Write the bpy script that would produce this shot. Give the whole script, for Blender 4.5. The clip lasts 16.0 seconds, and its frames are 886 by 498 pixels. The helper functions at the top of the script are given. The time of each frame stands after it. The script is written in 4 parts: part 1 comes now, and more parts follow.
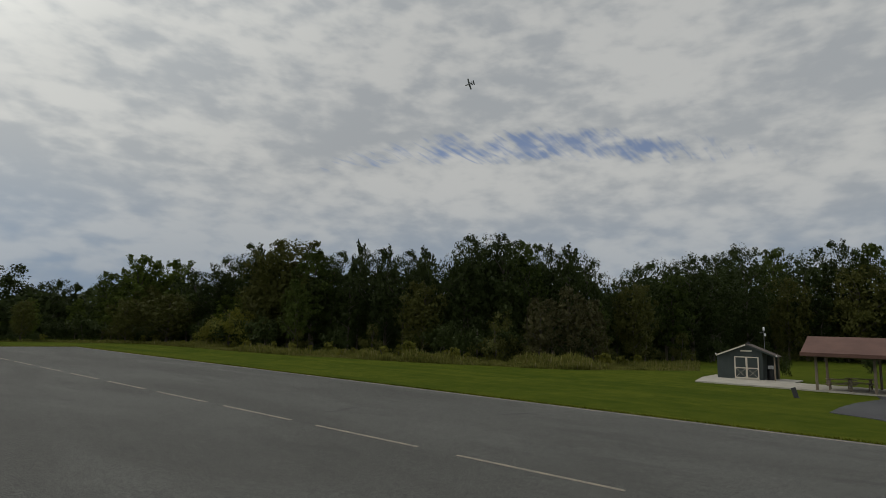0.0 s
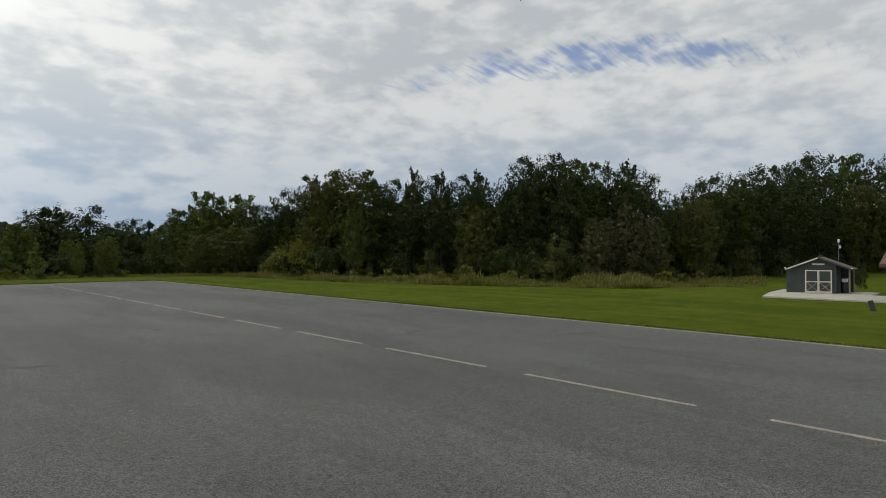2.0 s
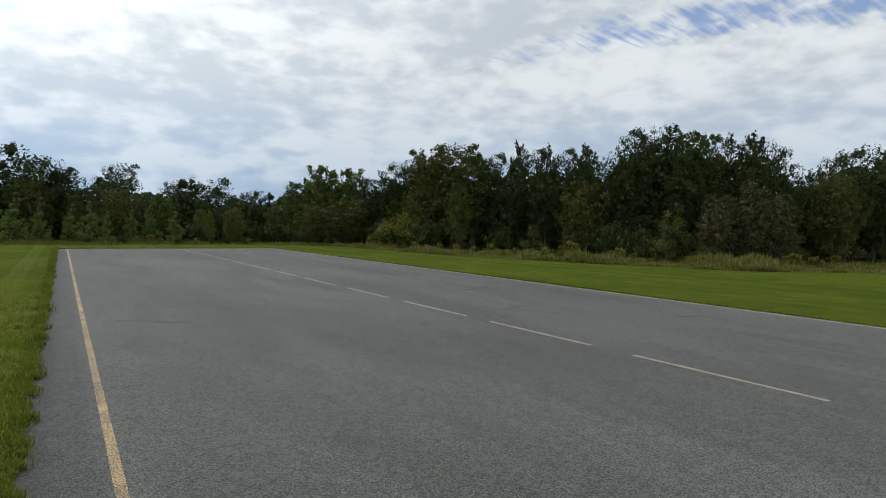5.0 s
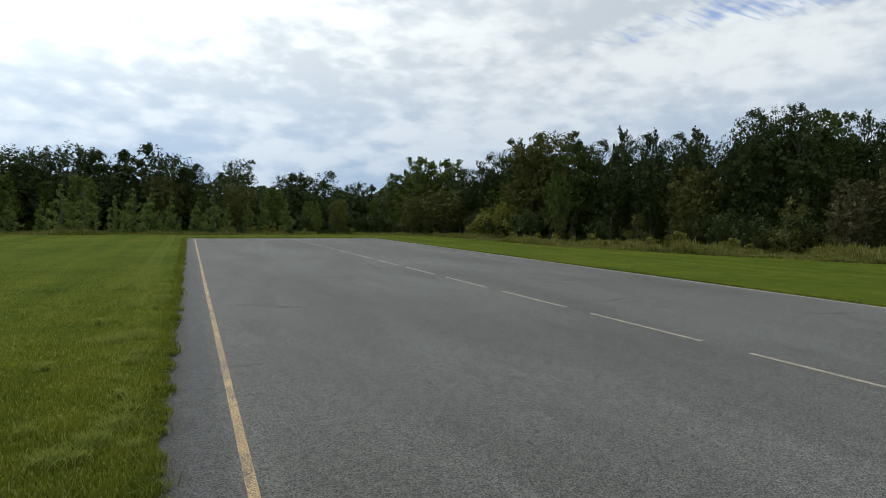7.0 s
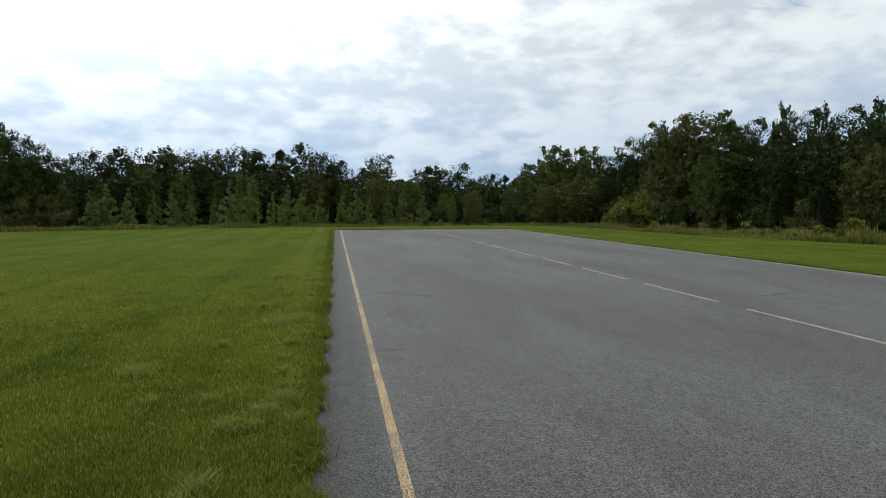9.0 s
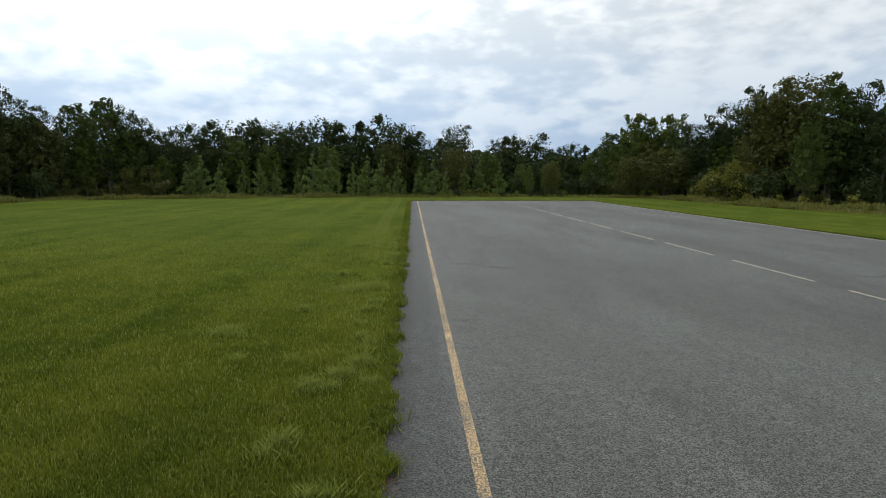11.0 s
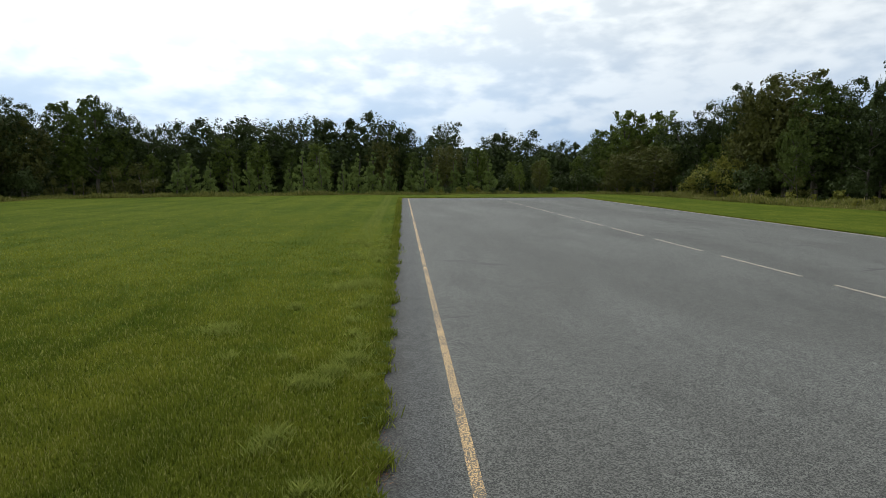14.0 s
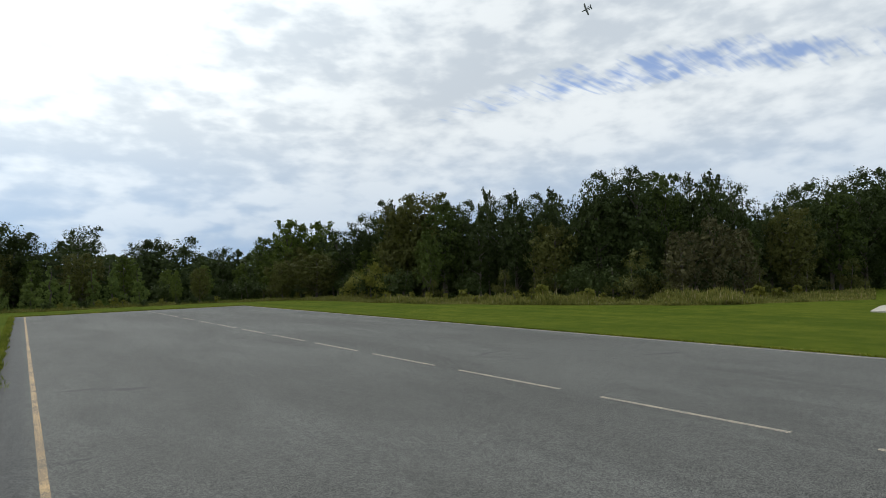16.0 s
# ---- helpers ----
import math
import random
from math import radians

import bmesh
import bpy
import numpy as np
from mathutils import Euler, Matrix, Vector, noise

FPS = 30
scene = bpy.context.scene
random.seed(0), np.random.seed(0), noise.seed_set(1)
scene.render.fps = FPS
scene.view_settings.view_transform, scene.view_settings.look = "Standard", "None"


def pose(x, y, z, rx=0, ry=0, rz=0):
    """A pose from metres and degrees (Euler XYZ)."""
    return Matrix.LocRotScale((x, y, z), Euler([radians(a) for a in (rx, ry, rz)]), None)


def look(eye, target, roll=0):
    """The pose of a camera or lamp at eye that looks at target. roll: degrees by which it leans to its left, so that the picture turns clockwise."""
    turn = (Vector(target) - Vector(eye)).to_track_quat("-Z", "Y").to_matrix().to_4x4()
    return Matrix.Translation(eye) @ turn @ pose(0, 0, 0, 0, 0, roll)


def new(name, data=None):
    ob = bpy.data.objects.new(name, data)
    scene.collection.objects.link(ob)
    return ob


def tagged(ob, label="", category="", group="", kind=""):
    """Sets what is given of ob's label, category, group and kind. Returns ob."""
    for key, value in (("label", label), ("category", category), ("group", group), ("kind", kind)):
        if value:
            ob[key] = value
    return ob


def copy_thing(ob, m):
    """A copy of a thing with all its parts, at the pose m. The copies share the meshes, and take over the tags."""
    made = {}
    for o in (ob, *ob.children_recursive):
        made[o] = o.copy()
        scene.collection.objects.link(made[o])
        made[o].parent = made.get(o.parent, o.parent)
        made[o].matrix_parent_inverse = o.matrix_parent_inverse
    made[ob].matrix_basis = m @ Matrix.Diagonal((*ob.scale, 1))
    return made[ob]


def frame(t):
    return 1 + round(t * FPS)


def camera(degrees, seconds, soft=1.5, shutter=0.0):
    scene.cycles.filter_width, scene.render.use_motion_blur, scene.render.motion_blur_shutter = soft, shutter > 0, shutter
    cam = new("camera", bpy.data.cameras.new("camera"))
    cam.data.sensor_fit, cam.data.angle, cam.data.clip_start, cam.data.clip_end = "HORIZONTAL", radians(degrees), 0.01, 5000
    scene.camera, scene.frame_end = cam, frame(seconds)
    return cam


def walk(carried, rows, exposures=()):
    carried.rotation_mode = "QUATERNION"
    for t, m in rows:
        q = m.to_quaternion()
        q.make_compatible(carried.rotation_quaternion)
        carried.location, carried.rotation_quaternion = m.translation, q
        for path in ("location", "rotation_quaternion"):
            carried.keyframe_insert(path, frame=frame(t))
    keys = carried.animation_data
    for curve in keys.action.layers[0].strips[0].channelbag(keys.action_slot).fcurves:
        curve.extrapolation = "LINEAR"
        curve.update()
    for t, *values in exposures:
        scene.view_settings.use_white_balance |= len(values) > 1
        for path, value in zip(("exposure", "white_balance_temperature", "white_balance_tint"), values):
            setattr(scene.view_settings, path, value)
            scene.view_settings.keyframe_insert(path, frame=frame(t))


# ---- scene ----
cam = camera(76.02, 16.0, soft=0.8)

EYE = (0.0, 0.0, 3.2)


def aim(az, el, roll, dx, dy, dz):
    """Camera pose from the compass angle (from the runway's axis to the right), the tilt, the lean and the sway of the hand that holds it."""
    a, e = radians(az), radians(el)
    way = Vector((math.sin(a) * math.cos(e), math.cos(a) * math.cos(e), math.sin(e)))
    eye = Vector(EYE) + Vector((dx, dy, dz))
    return look(eye, eye + way * 10, roll)


walk(cam, [
    (0.0, aim(49.48, 8.32, 1.91, 0.27, -0.21, -0.02)),
    (0.5, aim(44.48, 4.10, 0.88, 0.30, -0.25, -0.01)),
    (1.0, aim(43.62, 2.78, 0.68, 0.24, -0.13, -0.01)),
    (1.5, aim(43.66, 1.13, 0.42, 0.15, -0.00, 0.01)),
    (2.0, aim(44.30, 0.61, -0.05, 0.11, -0.00, 0.01)),
    (2.5, aim(43.90, 0.72, 0.25, 0.14, 0.02, -0.01)),
    (3.0, aim(42.34, 0.47, 0.79, 0.11, 0.02, -0.01)),
    (3.5, aim(40.36, -0.33, 0.86, 0.07, 0.06, -0.01)),
    (6.0, aim(29.89, -2.66, 1.02, 0.00, 0.08, -0.01)),
    (6.5, aim(27.62, -2.90, 0.71, -0.02, 0.05, -0.01)),
    (7.0, aim(24.19, -3.25, 0.92, -0.04, 0.06, -0.01)),
    (7.5, aim(21.35, -3.47, 1.23, -0.09, 0.06, -0.01)),
    (8.0, aim(19.17, -3.81, 1.49, -0.12, 0.03, 0.00)),
    (8.5, aim(15.38, -3.50, 0.58, -0.19, 0.03, 0.01)),
    (9.0, aim(10.81, -4.31, -0.05, -0.15, 0.06, -0.01)),
    (9.5, aim(7.94, -5.57, 0.23, -0.12, 0.10, -0.00)),
    (12.0, aim(1.80, -7.75, 0.24, -0.11, 0.03, -0.01)),
    (12.5, aim(1.55, -8.23, 0.59, -0.17, 0.01, 0.00)),
    (13.0, aim(1.38, -8.41, 0.59, -0.18, 0.03, -0.01)),
    (13.5, aim(1.89, -8.36, 0.58, -0.16, 0.02, -0.01)),
    (14.0, aim(4.04, -7.50, -0.06, -0.13, 0.01, 0.00)),
    (14.5, aim(7.30, -6.14, -1.33, -0.09, 0.00, 0.01)),
    (15.0, aim(12.23, -4.75, -2.05, -0.05, 0.01, -0.01)),
    (15.5, aim(21.45, -2.04, -2.15, 0.08, 0.01, 0.02)),
    (16.0, aim(36.69, 2.76, -1.50, 0.28, -0.13, 0.03)),
], exposures=[(0.0, -1.02, 6550, 10), (0.5, -0.84, 6600, 10), (1.0, -0.74, 6550, 10), (1.5, -0.6, 6550, 10), (2.0, -0.5, 6450, 10), (2.5, -0.45, 6200, 9), (3.5, -0.37, 6200, 9),
              (6.0, -0.22, 6150, 9), (9.0, -0.13, 6150, 9), (12.0, -0.07, 6200, 9), (12.5, -0.03, 6200, 9), (14.0, 0.02, 6200, 9), (15.0, 0.0, 6200, 9), (16.0, -0.14, 6150, 9)])

# ------------------------------------------------------------------ sky and sun
SUN_AZ, SUN_EL = -24.0, 46.0


def toward(az, el):
    a, e = radians(az), radians(el)
    return Vector((math.sin(a) * math.cos(e), math.cos(a) * math.cos(e), math.sin(e)))


class Nodes:
    """Short-hand for building a node tree."""

    def __init__(self, tree):
        self.tree = tree
        tree.nodes.clear()

    def add(self, kind):
        return self.tree.nodes.new(kind)

    def plug(self, value, socket):
        if isinstance(value, bpy.types.NodeSocket):
            self.tree.links.new(value, socket)
        elif isinstance(value, tuple) and len(value) == 3 and socket.type == "RGBA":
            socket.default_value = (*value, 1)
        else:
            socket.default_value = value

    def maths(self, op, a, b=0.0, clamp=False):
        n = self.add("ShaderNodeMath")
        n.operation, n.use_clamp = op, clamp
        self.plug(a, n.inputs[0])
        self.plug(b, n.inputs[1])
        return n.outputs[0]

    def vec(self, op, a, b=(0, 0, 0)):
        n = self.add("ShaderNodeVectorMath")
        n.operation = op
        self.plug(a, n.inputs[0])
        if op == "SCALE":
            self.plug(b, n.inputs[3])
        else:
            self.plug(b, n.inputs[1])
        return n.outputs["Value"] if op in ("DOT_PRODUCT", "LENGTH") else n.outputs[0]

    def noise(self, at, scale, detail=4.0, rough=0.5, warp=0.0):
        n = self.add("ShaderNodeTexNoise")
        if at is not None:
            self.plug(at, n.inputs["Vector"])
        n.inputs["Scale"].default_value = scale
        n.inputs["Detail"].default_value = detail
        n.inputs["Roughness"].default_value = rough
        n.inputs["Distortion"].default_value = warp
        return n.outputs[0]

    def span(self, value, lo, hi, to_lo=0.0, to_hi=1.0):
        n = self.add("ShaderNodeMapRange")
        n.interpolation_type = "SMOOTHSTEP"
        self.plug(value, n.inputs[0])
        for i, v in enumerate((lo, hi, to_lo, to_hi)):
            self.plug(v, n.inputs[i + 1])
        return n.outputs[0]

    def mix(self, fac, a, b, how="MIX"):
        n = self.add("ShaderNodeMix")
        n.data_type, n.blend_type = "RGBA", how
        self.plug(fac, n.inputs[0])
        self.plug(a, n.inputs[6])
        self.plug(b, n.inputs[7])
        return n.outputs[2]

    def bump(self, height, strength, distance):
        n = self.add("ShaderNodeBump")
        n.inputs["Strength"].default_value = strength
        n.inputs["Distance"].default_value = distance
        self.plug(height, n.inputs["Height"])
        return n.outputs[0]


world = bpy.data.worlds.new("sky")
scene.world = world
world.use_nodes = True
k = Nodes(world.node_tree)
nishita = k.add("ShaderNodeTexSky")
nishita.sky_type, nishita.sun_disc = "NISHITA", False
nishita.sun_elevation, nishita.sun_rotation = radians(SUN_EL), radians(SUN_AZ)
way = k.add("ShaderNodeTexCoord").outputs["Generated"]
parts = k.add("ShaderNodeSeparateXYZ")
k.plug(way, parts.inputs[0])
up = k.maths("MAXIMUM", parts.outputs[2], 0.0)
# the cloud sheet is a plane overhead: divide by the height to get its perspective
low = k.maths("ADD", up, 0.17)
sheet = k.add("ShaderNodeCombineXYZ")
k.plug(k.maths("DIVIDE", parts.outputs[0], low), sheet.inputs[0])
k.plug(k.maths("DIVIDE", parts.outputs[1], low), sheet.inputs[1])
# puffs lie flat: squeeze the sphere's height so that they come out wider than tall
flat = k.add("ShaderNodeMapping")
flat.inputs["Scale"].default_value = (1.0, 1.0, 2.3)
flat.inputs["Location"].default_value = (3.1, 1.7, 0.4)
k.plug(way, flat.inputs[0])
puffs = k.noise(flat.outputs[0], 15.0, 3.0, 0.45, 0.15)
broad = k.noise(flat.outputs[0], 3.8, 3.0, 0.45, 0.2)
turned = k.add("ShaderNodeMapping")
turned.inputs["Rotation"].default_value = (0, 0, radians(-20))
turned.inputs["Scale"].default_value = (1.0, 5.0, 1.0)
k.plug(sheet.outputs[0], turned.inputs[0])
rolls = k.noise(turned.outputs[0], 7.5, 2.0, 0.5, 0.4)
body = k.maths("ADD", k.maths("MULTIPLY", puffs, 0.5), k.maths("MULTIPLY", broad, 0.5))
fine_puffs = k.noise(flat.outputs[0], 36.0, 3.0, 0.5, 0.1)
light = k.span(k.maths("ADD", body, k.maths("MULTIPLY", k.maths("SUBTRACT", fine_puffs, 0.5), 0.2)), 0.37, 0.61)
cloud = k.mix(light, (0.665, 0.71, 0.745), (0.95, 0.97, 0.955))
# low clouds far off turn blue-grey
haze = k.span(up, 0.04, 0.28, 1.0, 0.0)
cloud = k.mix(k.maths("MULTIPLY", haze, k.span(body, 0.4, 0.6, 0.95, 0.55)), cloud, (0.42, 0.55, 0.72))
# thin rippled breaks in the sheet where the blue sky shows
break_way = toward(59.0, 18.7)
side = Vector((math.cos(radians(59)), -math.sin(radians(59)), 0))
u = k.vec("DOT_PRODUCT", way, tuple(side))
w = k.maths("SUBTRACT", parts.outputs[2], break_way.z)
w = k.maths("ADD", w, k.maths("MULTIPLY", k.maths("POWER", u, 2.0), 0.35))
far_off = k.maths("ADD", k.maths("POWER", k.maths("DIVIDE", u, 0.34), 2.0), k.maths("POWER", k.maths("DIVIDE", w, 0.028), 2.0))
gate = k.span(far_off, 0.0, 1.7, 1.0, 0.0)
gate = k.maths("MULTIPLY", gate, k.span(k.vec("DOT_PRODUCT", way, tuple(break_way)), 0.5, 0.8))
weave = k.maths("ADD", k.maths("MULTIPLY", puffs, 0.55), k.maths("MULTIPLY", rolls, 0.45))
tear = k.span(k.maths("SUBTRACT", weave, k.maths("MULTIPLY", gate, 0.17)), 0.2, 0.44, 0.35, 1.0)
blue = k.mix(1.0, nishita.outputs[0], (0.085, 0.11, 0.155), "MULTIPLY")
hole = k.maths("MULTIPLY", k.maths("SUBTRACT", 1.0, tear), k.span(gate, 0.02, 0.4))
seen = k.mix(k.maths("SUBTRACT", 1.0, hole), blue, cloud)
# the veil is brightest round the hidden sun
near_sun = k.vec("DOT_PRODUCT", way, tuple(toward(SUN_AZ, SUN_EL)))
veil = k.maths("ADD", k.span(near_sun, 0.5, 0.9, 0.0, 0.36), k.span(near_sun, 0.76, 0.96, 0.0, 0.95))
seen = k.mix(1.0, seen, k.mix(veil, (1, 1, 1), (2.1, 2.08, 2.0)), "MULTIPLY")
ground_half = k.span(parts.outputs[2], -0.05, 0.0)
seen = k.mix(ground_half, (0.1, 0.12, 0.07), seen)
back = k.add("ShaderNodeBackground")
k.plug(seen, back.inputs[0])
back.inputs[1].default_value = 1.0
k.tree.links.new(back.outputs[0], k.add("ShaderNodeOutputWorld").inputs[0])

sun_data = bpy.data.lights.new("sun", "SUN")
sun_data.energy, sun_data.angle, sun_data.color = 1.2, radians(10), (1.0, 0.95, 0.86)
sun = new("sun", sun_data)
sun.matrix_world = look(toward(SUN_AZ, SUN_EL) * 100, (0, 0, 0))


# ------------------------------------------------------------------ materials
def material(name):
    m = bpy.data.materials.new(name)
    m.use_nodes = True
    t = Nodes(m.node_tree)
    shader = t.add("ShaderNodeBsdfPrincipled")
    t.tree.links.new(shader.outputs[0], t.add("ShaderNodeOutputMaterial").inputs[0])
    return m, t, shader


def place_of(t):
    return t.add("ShaderNodeTexCoord").outputs["Object"]


def surface(name, dark, lite, scale, rough=0.8, metal=0.0, fine=0.0, relief=0.0, stretch=(1, 1, 1)):
    """A two-scale surface: broad blotches between two colours, fine grain over it."""
    m, t, s = material(name)
    mp = t.add("ShaderNodeMapping")
    mp.inputs["Scale"].default_value = stretch
    t.plug(place_of(t), mp.inputs[0])
    broad_ = t.noise(mp.outputs[0], scale, 4.0, 0.6)
    grain = t.noise(mp.outputs[0], fine or scale * 14, 3.0, 0.6)
    f = t.maths("ADD", t.maths("MULTIPLY", broad_, 0.6), t.maths("MULTIPLY", grain, 0.4))
    f = t.span(f, 0.33, 0.67)
    t.plug(t.mix(f, dark, lite), s.inputs["Base Color"])
    t.plug(t.span(grain, 0.3, 0.7, rough - 0.08, min(rough + 0.08, 1.0)), s.inputs["Roughness"])
    s.inputs["Metallic"].default_value = metal
    if relief:
        t.plug(t.bump(grain, 0.6, relief), s.inputs["Normal"])
    return m


def leafy(name, dark, lite, shine=0.12, glow_through=0.0):
    """Leaves: each spray has its own tone, each plant its own cast."""
    m, t, s = material(name)
    rnd = t.add("ShaderNodeNewGeometry").outputs["Random Per Island"]
    own = t.add("ShaderNodeObjectInfo").outputs["Random"]
    f = t.maths("ADD", t.maths("MULTIPLY", rnd, 0.65), t.maths("MULTIPLY", own, 0.35))
    t.plug(t.mix(f, dark, lite), s.inputs["Base Color"])
    s.inputs["Roughness"].default_value = 0.62
    s.inputs["Specular IOR Level"].default_value = shine
    if glow_through:
        thin_ = t.add("ShaderNodeBsdfTranslucent")
        t.plug(t.mix(f, dark, lite), thin_.inputs[0])
        both = t.add("ShaderNodeMixShader")
        both.inputs[0].default_value = glow_through
        t.plug(s.outputs[0], both.inputs[1])
        t.plug(thin_.outputs[0], both.inputs[2])
        end = next(n for n in t.tree.nodes if n.bl_idname == "ShaderNodeOutputMaterial")
        t.plug(both.outputs[0], end.inputs[0])
    return m


def asphalt(name, dark, lite, verge=None):
    m, t, s = material(name)
    at = place_of(t)
    long_ = t.add("ShaderNodeMapping")
    long_.inputs["Scale"].default_value = (1.0, 0.28, 1.0)
    t.plug(at, long_.inputs[0])
    blot = t.noise(long_.outputs[0], 0.22, 5.0, 0.6, 0.6)
    stain = t.noise(long_.outputs[0], 0.7, 4.0, 0.6, 0.9)
    chips = t.add("ShaderNodeTexVoronoi")
    chips.inputs["Scale"].default_value = 66.0
    t.plug(at, chips.inputs["Vector"])
    grit = t.noise(at, 52.0, 4.0, 0.75)
    tone = t.mix(t.span(blot, 0.32, 0.68), dark, lite)
    tone = t.mix(t.span(stain, 0.52, 0.74, 0.0, 0.42), tone, tuple(c * 0.55 for c in dark))
    if verge is not None:
        # dirt plus the grass edge's shade toned into the margin; rim darkens it wider
        xyz = t.add("ShaderNodeSeparateXYZ")
        t.plug(at, xyz.inputs[0])
        ragged = t.maths("ADD", xyz.outputs[0], t.maths("MULTIPLY", t.noise(at, 1.7, 4.0, 0.65), -0.7))
        soil_shade = t.span(ragged, verge - 0.25, verge + 0.2, 0.9, 0.0)
        rim = t.span(ragged, verge + 0.3, verge + 0.8, 0.6, 0.0)
        tone = t.mix(rim, tone, (0.036, 0.037, 0.039))
        tone = t.mix(soil_shade, tone, (0.03, 0.028, 0.024))
    # palm-sized mottling of worn binder
    tone = t.mix(t.span(t.noise(at, 5.0, 5.0, 0.7), 0.35, 0.65, 0.3, 0.0), tone, tuple(c * 0.5 for c in dark))
    sep = t.add("ShaderNodeSeparateColor")
    t.plug(chips.outputs["Color"], sep.inputs[0])
    speck = t.span(t.maths("ADD", t.maths("MULTIPLY", sep.outputs[0], 0.5), t.maths("MULTIPLY", grit, 0.6)), 0.3, 0.85, 0.26, 1.84)
    scale_ = t.add("ShaderNodeCombineColor")
    for i in range(3):
        t.plug(speck, scale_.inputs[i])
    tone = t.mix(1.0, tone, scale_.outputs[0], "MULTIPLY")
    t.plug(tone, s.inputs["Base Color"])
    s.inputs["Roughness"].default_value = 0.85
    t.plug(t.bump(t.maths("ADD", grit, chips.outputs["Distance"]), 0.5, 0.006), s.inputs["Normal"])
    return m


def paint(name, colour, under):
    """Road paint rubbed off by wear, the asphalt showing through."""
    m, t, s = material(name)
    at = place_of(t)
    wear = t.noise(at, 38.0, 5.0, 0.75)
    patch = t.noise(at, 1.1, 3.0, 0.6)
    gone = t.span(t.maths("ADD", t.maths("MULTIPLY", wear, 0.85), t.maths("MULTIPLY", patch, 0.24)), 0.49, 0.57)
    t.plug(t.mix(gone, colour, under), s.inputs["Base Color"])
    s.inputs["Roughness"].default_value = 0.75
    t.plug(t.bump(wear, 0.4, 0.004), s.inputs["Normal"])
    return m


def lawn_tone(t):
    """Patchy lawn colour: moist and dry patches, lengthwise mowing swaths, two wheel tracks."""
    at = place_of(t)
    broad_ = t.noise(at, 0.13, 4.0, 0.6, 0.4)
    mid = t.noise(at, 0.8, 5.0, 0.62)
    long_ = t.add("ShaderNodeMapping")
    long_.inputs["Scale"].default_value = (1.0, 0.04, 1.0)
    t.plug(at, long_.inputs[0])
    mow = t.noise(long_.outputs[0], 0.55, 2.0, 0.5)
    f = t.maths("ADD", t.maths("MULTIPLY", broad_, 0.36), t.maths("MULTIPLY", mid, 0.34))
    f = t.maths("ADD", f, t.maths("MULTIPLY", mow, 0.3))
    tone = t.mix(t.span(f, 0.37, 0.61), (0.086, 0.117, 0.012), (0.207, 0.221, 0.026))
    xyz = t.add("ShaderNodeSeparateXYZ")
    t.plug(at, xyz.inputs[0])
    track = 0.0
    for x in (-2.35, -1.85):
        off = t.maths("ABSOLUTE", t.maths("SUBTRACT", xyz.outputs[0], x))
        track = t.maths("ADD", track, t.span(off, 0.1, 0.34, 1.0, 0.0))
    track = t.maths("MULTIPLY", track, t.span(xyz.outputs[1], 22.0, 40.0))
    return t.mix(t.maths("MULTIPLY", track, 0.5), tone, (0.26, 0.26, 0.06)), mid


def turf(name):
    m, t, s = material(name)
    tone, mid = lawn_tone(t)
    blade = t.noise(place_of(t), 24.0, 4.0, 0.75)
    tone = t.mix(t.span(blade, 0.3, 0.8, 0.95, 0.15), tone, (0.03, 0.052, 0.006))
    t.plug(tone, s.inputs["Base Color"])
    s.inputs["Roughness"].default_value = 1.0
    s.inputs["Specular IOR Level"].default_value = 0.02
    t.plug(t.bump(t.maths("ADD", blade, mid), 0.8, 0.05), s.inputs["Normal"])
    return m


def lawn_blades(name):
    m, t, s = material(name)
    tone, mid = lawn_tone(t)
    rnd = t.add("ShaderNodeNewGeometry").outputs["Random Per Island"]
    tone = t.mix(t.span(rnd, 0.0, 1.0, 0.35, 0.0), tone, (0.04, 0.07, 0.006))
    tone = t.mix(t.span(rnd, 0.72, 1.0, 0.0, 0.7), tone, (0.3, 0.3, 0.09))
    t.plug(tone, s.inputs["Base Color"])
    s.inputs["Roughness"].default_value = 0.7
    s.inputs["Specular IOR Level"].default_value = 0.06
    thin_ = t.add("ShaderNodeBsdfTranslucent")
    t.plug(tone, thin_.inputs[0])
    both = t.add("ShaderNodeMixShader")
    both.inputs[0].default_value = 0.5
    t.plug(s.outputs[0], both.inputs[1])
    t.plug(thin_.outputs[0], both.inputs[2])
    end = next(n for n in t.tree.nodes if n.bl_idname == "ShaderNodeOutputMaterial")
    t.plug(both.outputs[0], end.inputs[0])
    return m


ASPHALT = asphalt("weathered asphalt", (0.07, 0.069, 0.061), (0.108, 0.108, 0.098), verge=-0.46)
ASPHALT_LOT = asphalt("dark asphalt", (0.05, 0.05, 0.054), (0.08, 0.081, 0.085))
YELLOW = paint("worn yellow paint", (0.56, 0.37, 0.16), (0.085, 0.075, 0.06))
WHITE_LINE = paint("worn pale paint", (0.42, 0.35, 0.25), (0.15, 0.14, 0.12))
TURF = turf("mown turf")
BLADE = lawn_blades("grass blades")
SEED = leafy("seed heads", (0.2, 0.16, 0.07), (0.38, 0.32, 0.16), 0.08, 0.3)
PALE_BLADE = leafy("pale grass", (0.165, 0.2, 0.035), (0.34, 0.365, 0.09), 0.05, 0.45)
WEED = leafy("tall weeds", (0.075, 0.09, 0.02), (0.265, 0.255, 0.065), 0.08, 0.3)
LEAF_DARK = leafy("dark leaves", (0.023, 0.035, 0.009), (0.051, 0.07, 0.017), glow_through=0.15)
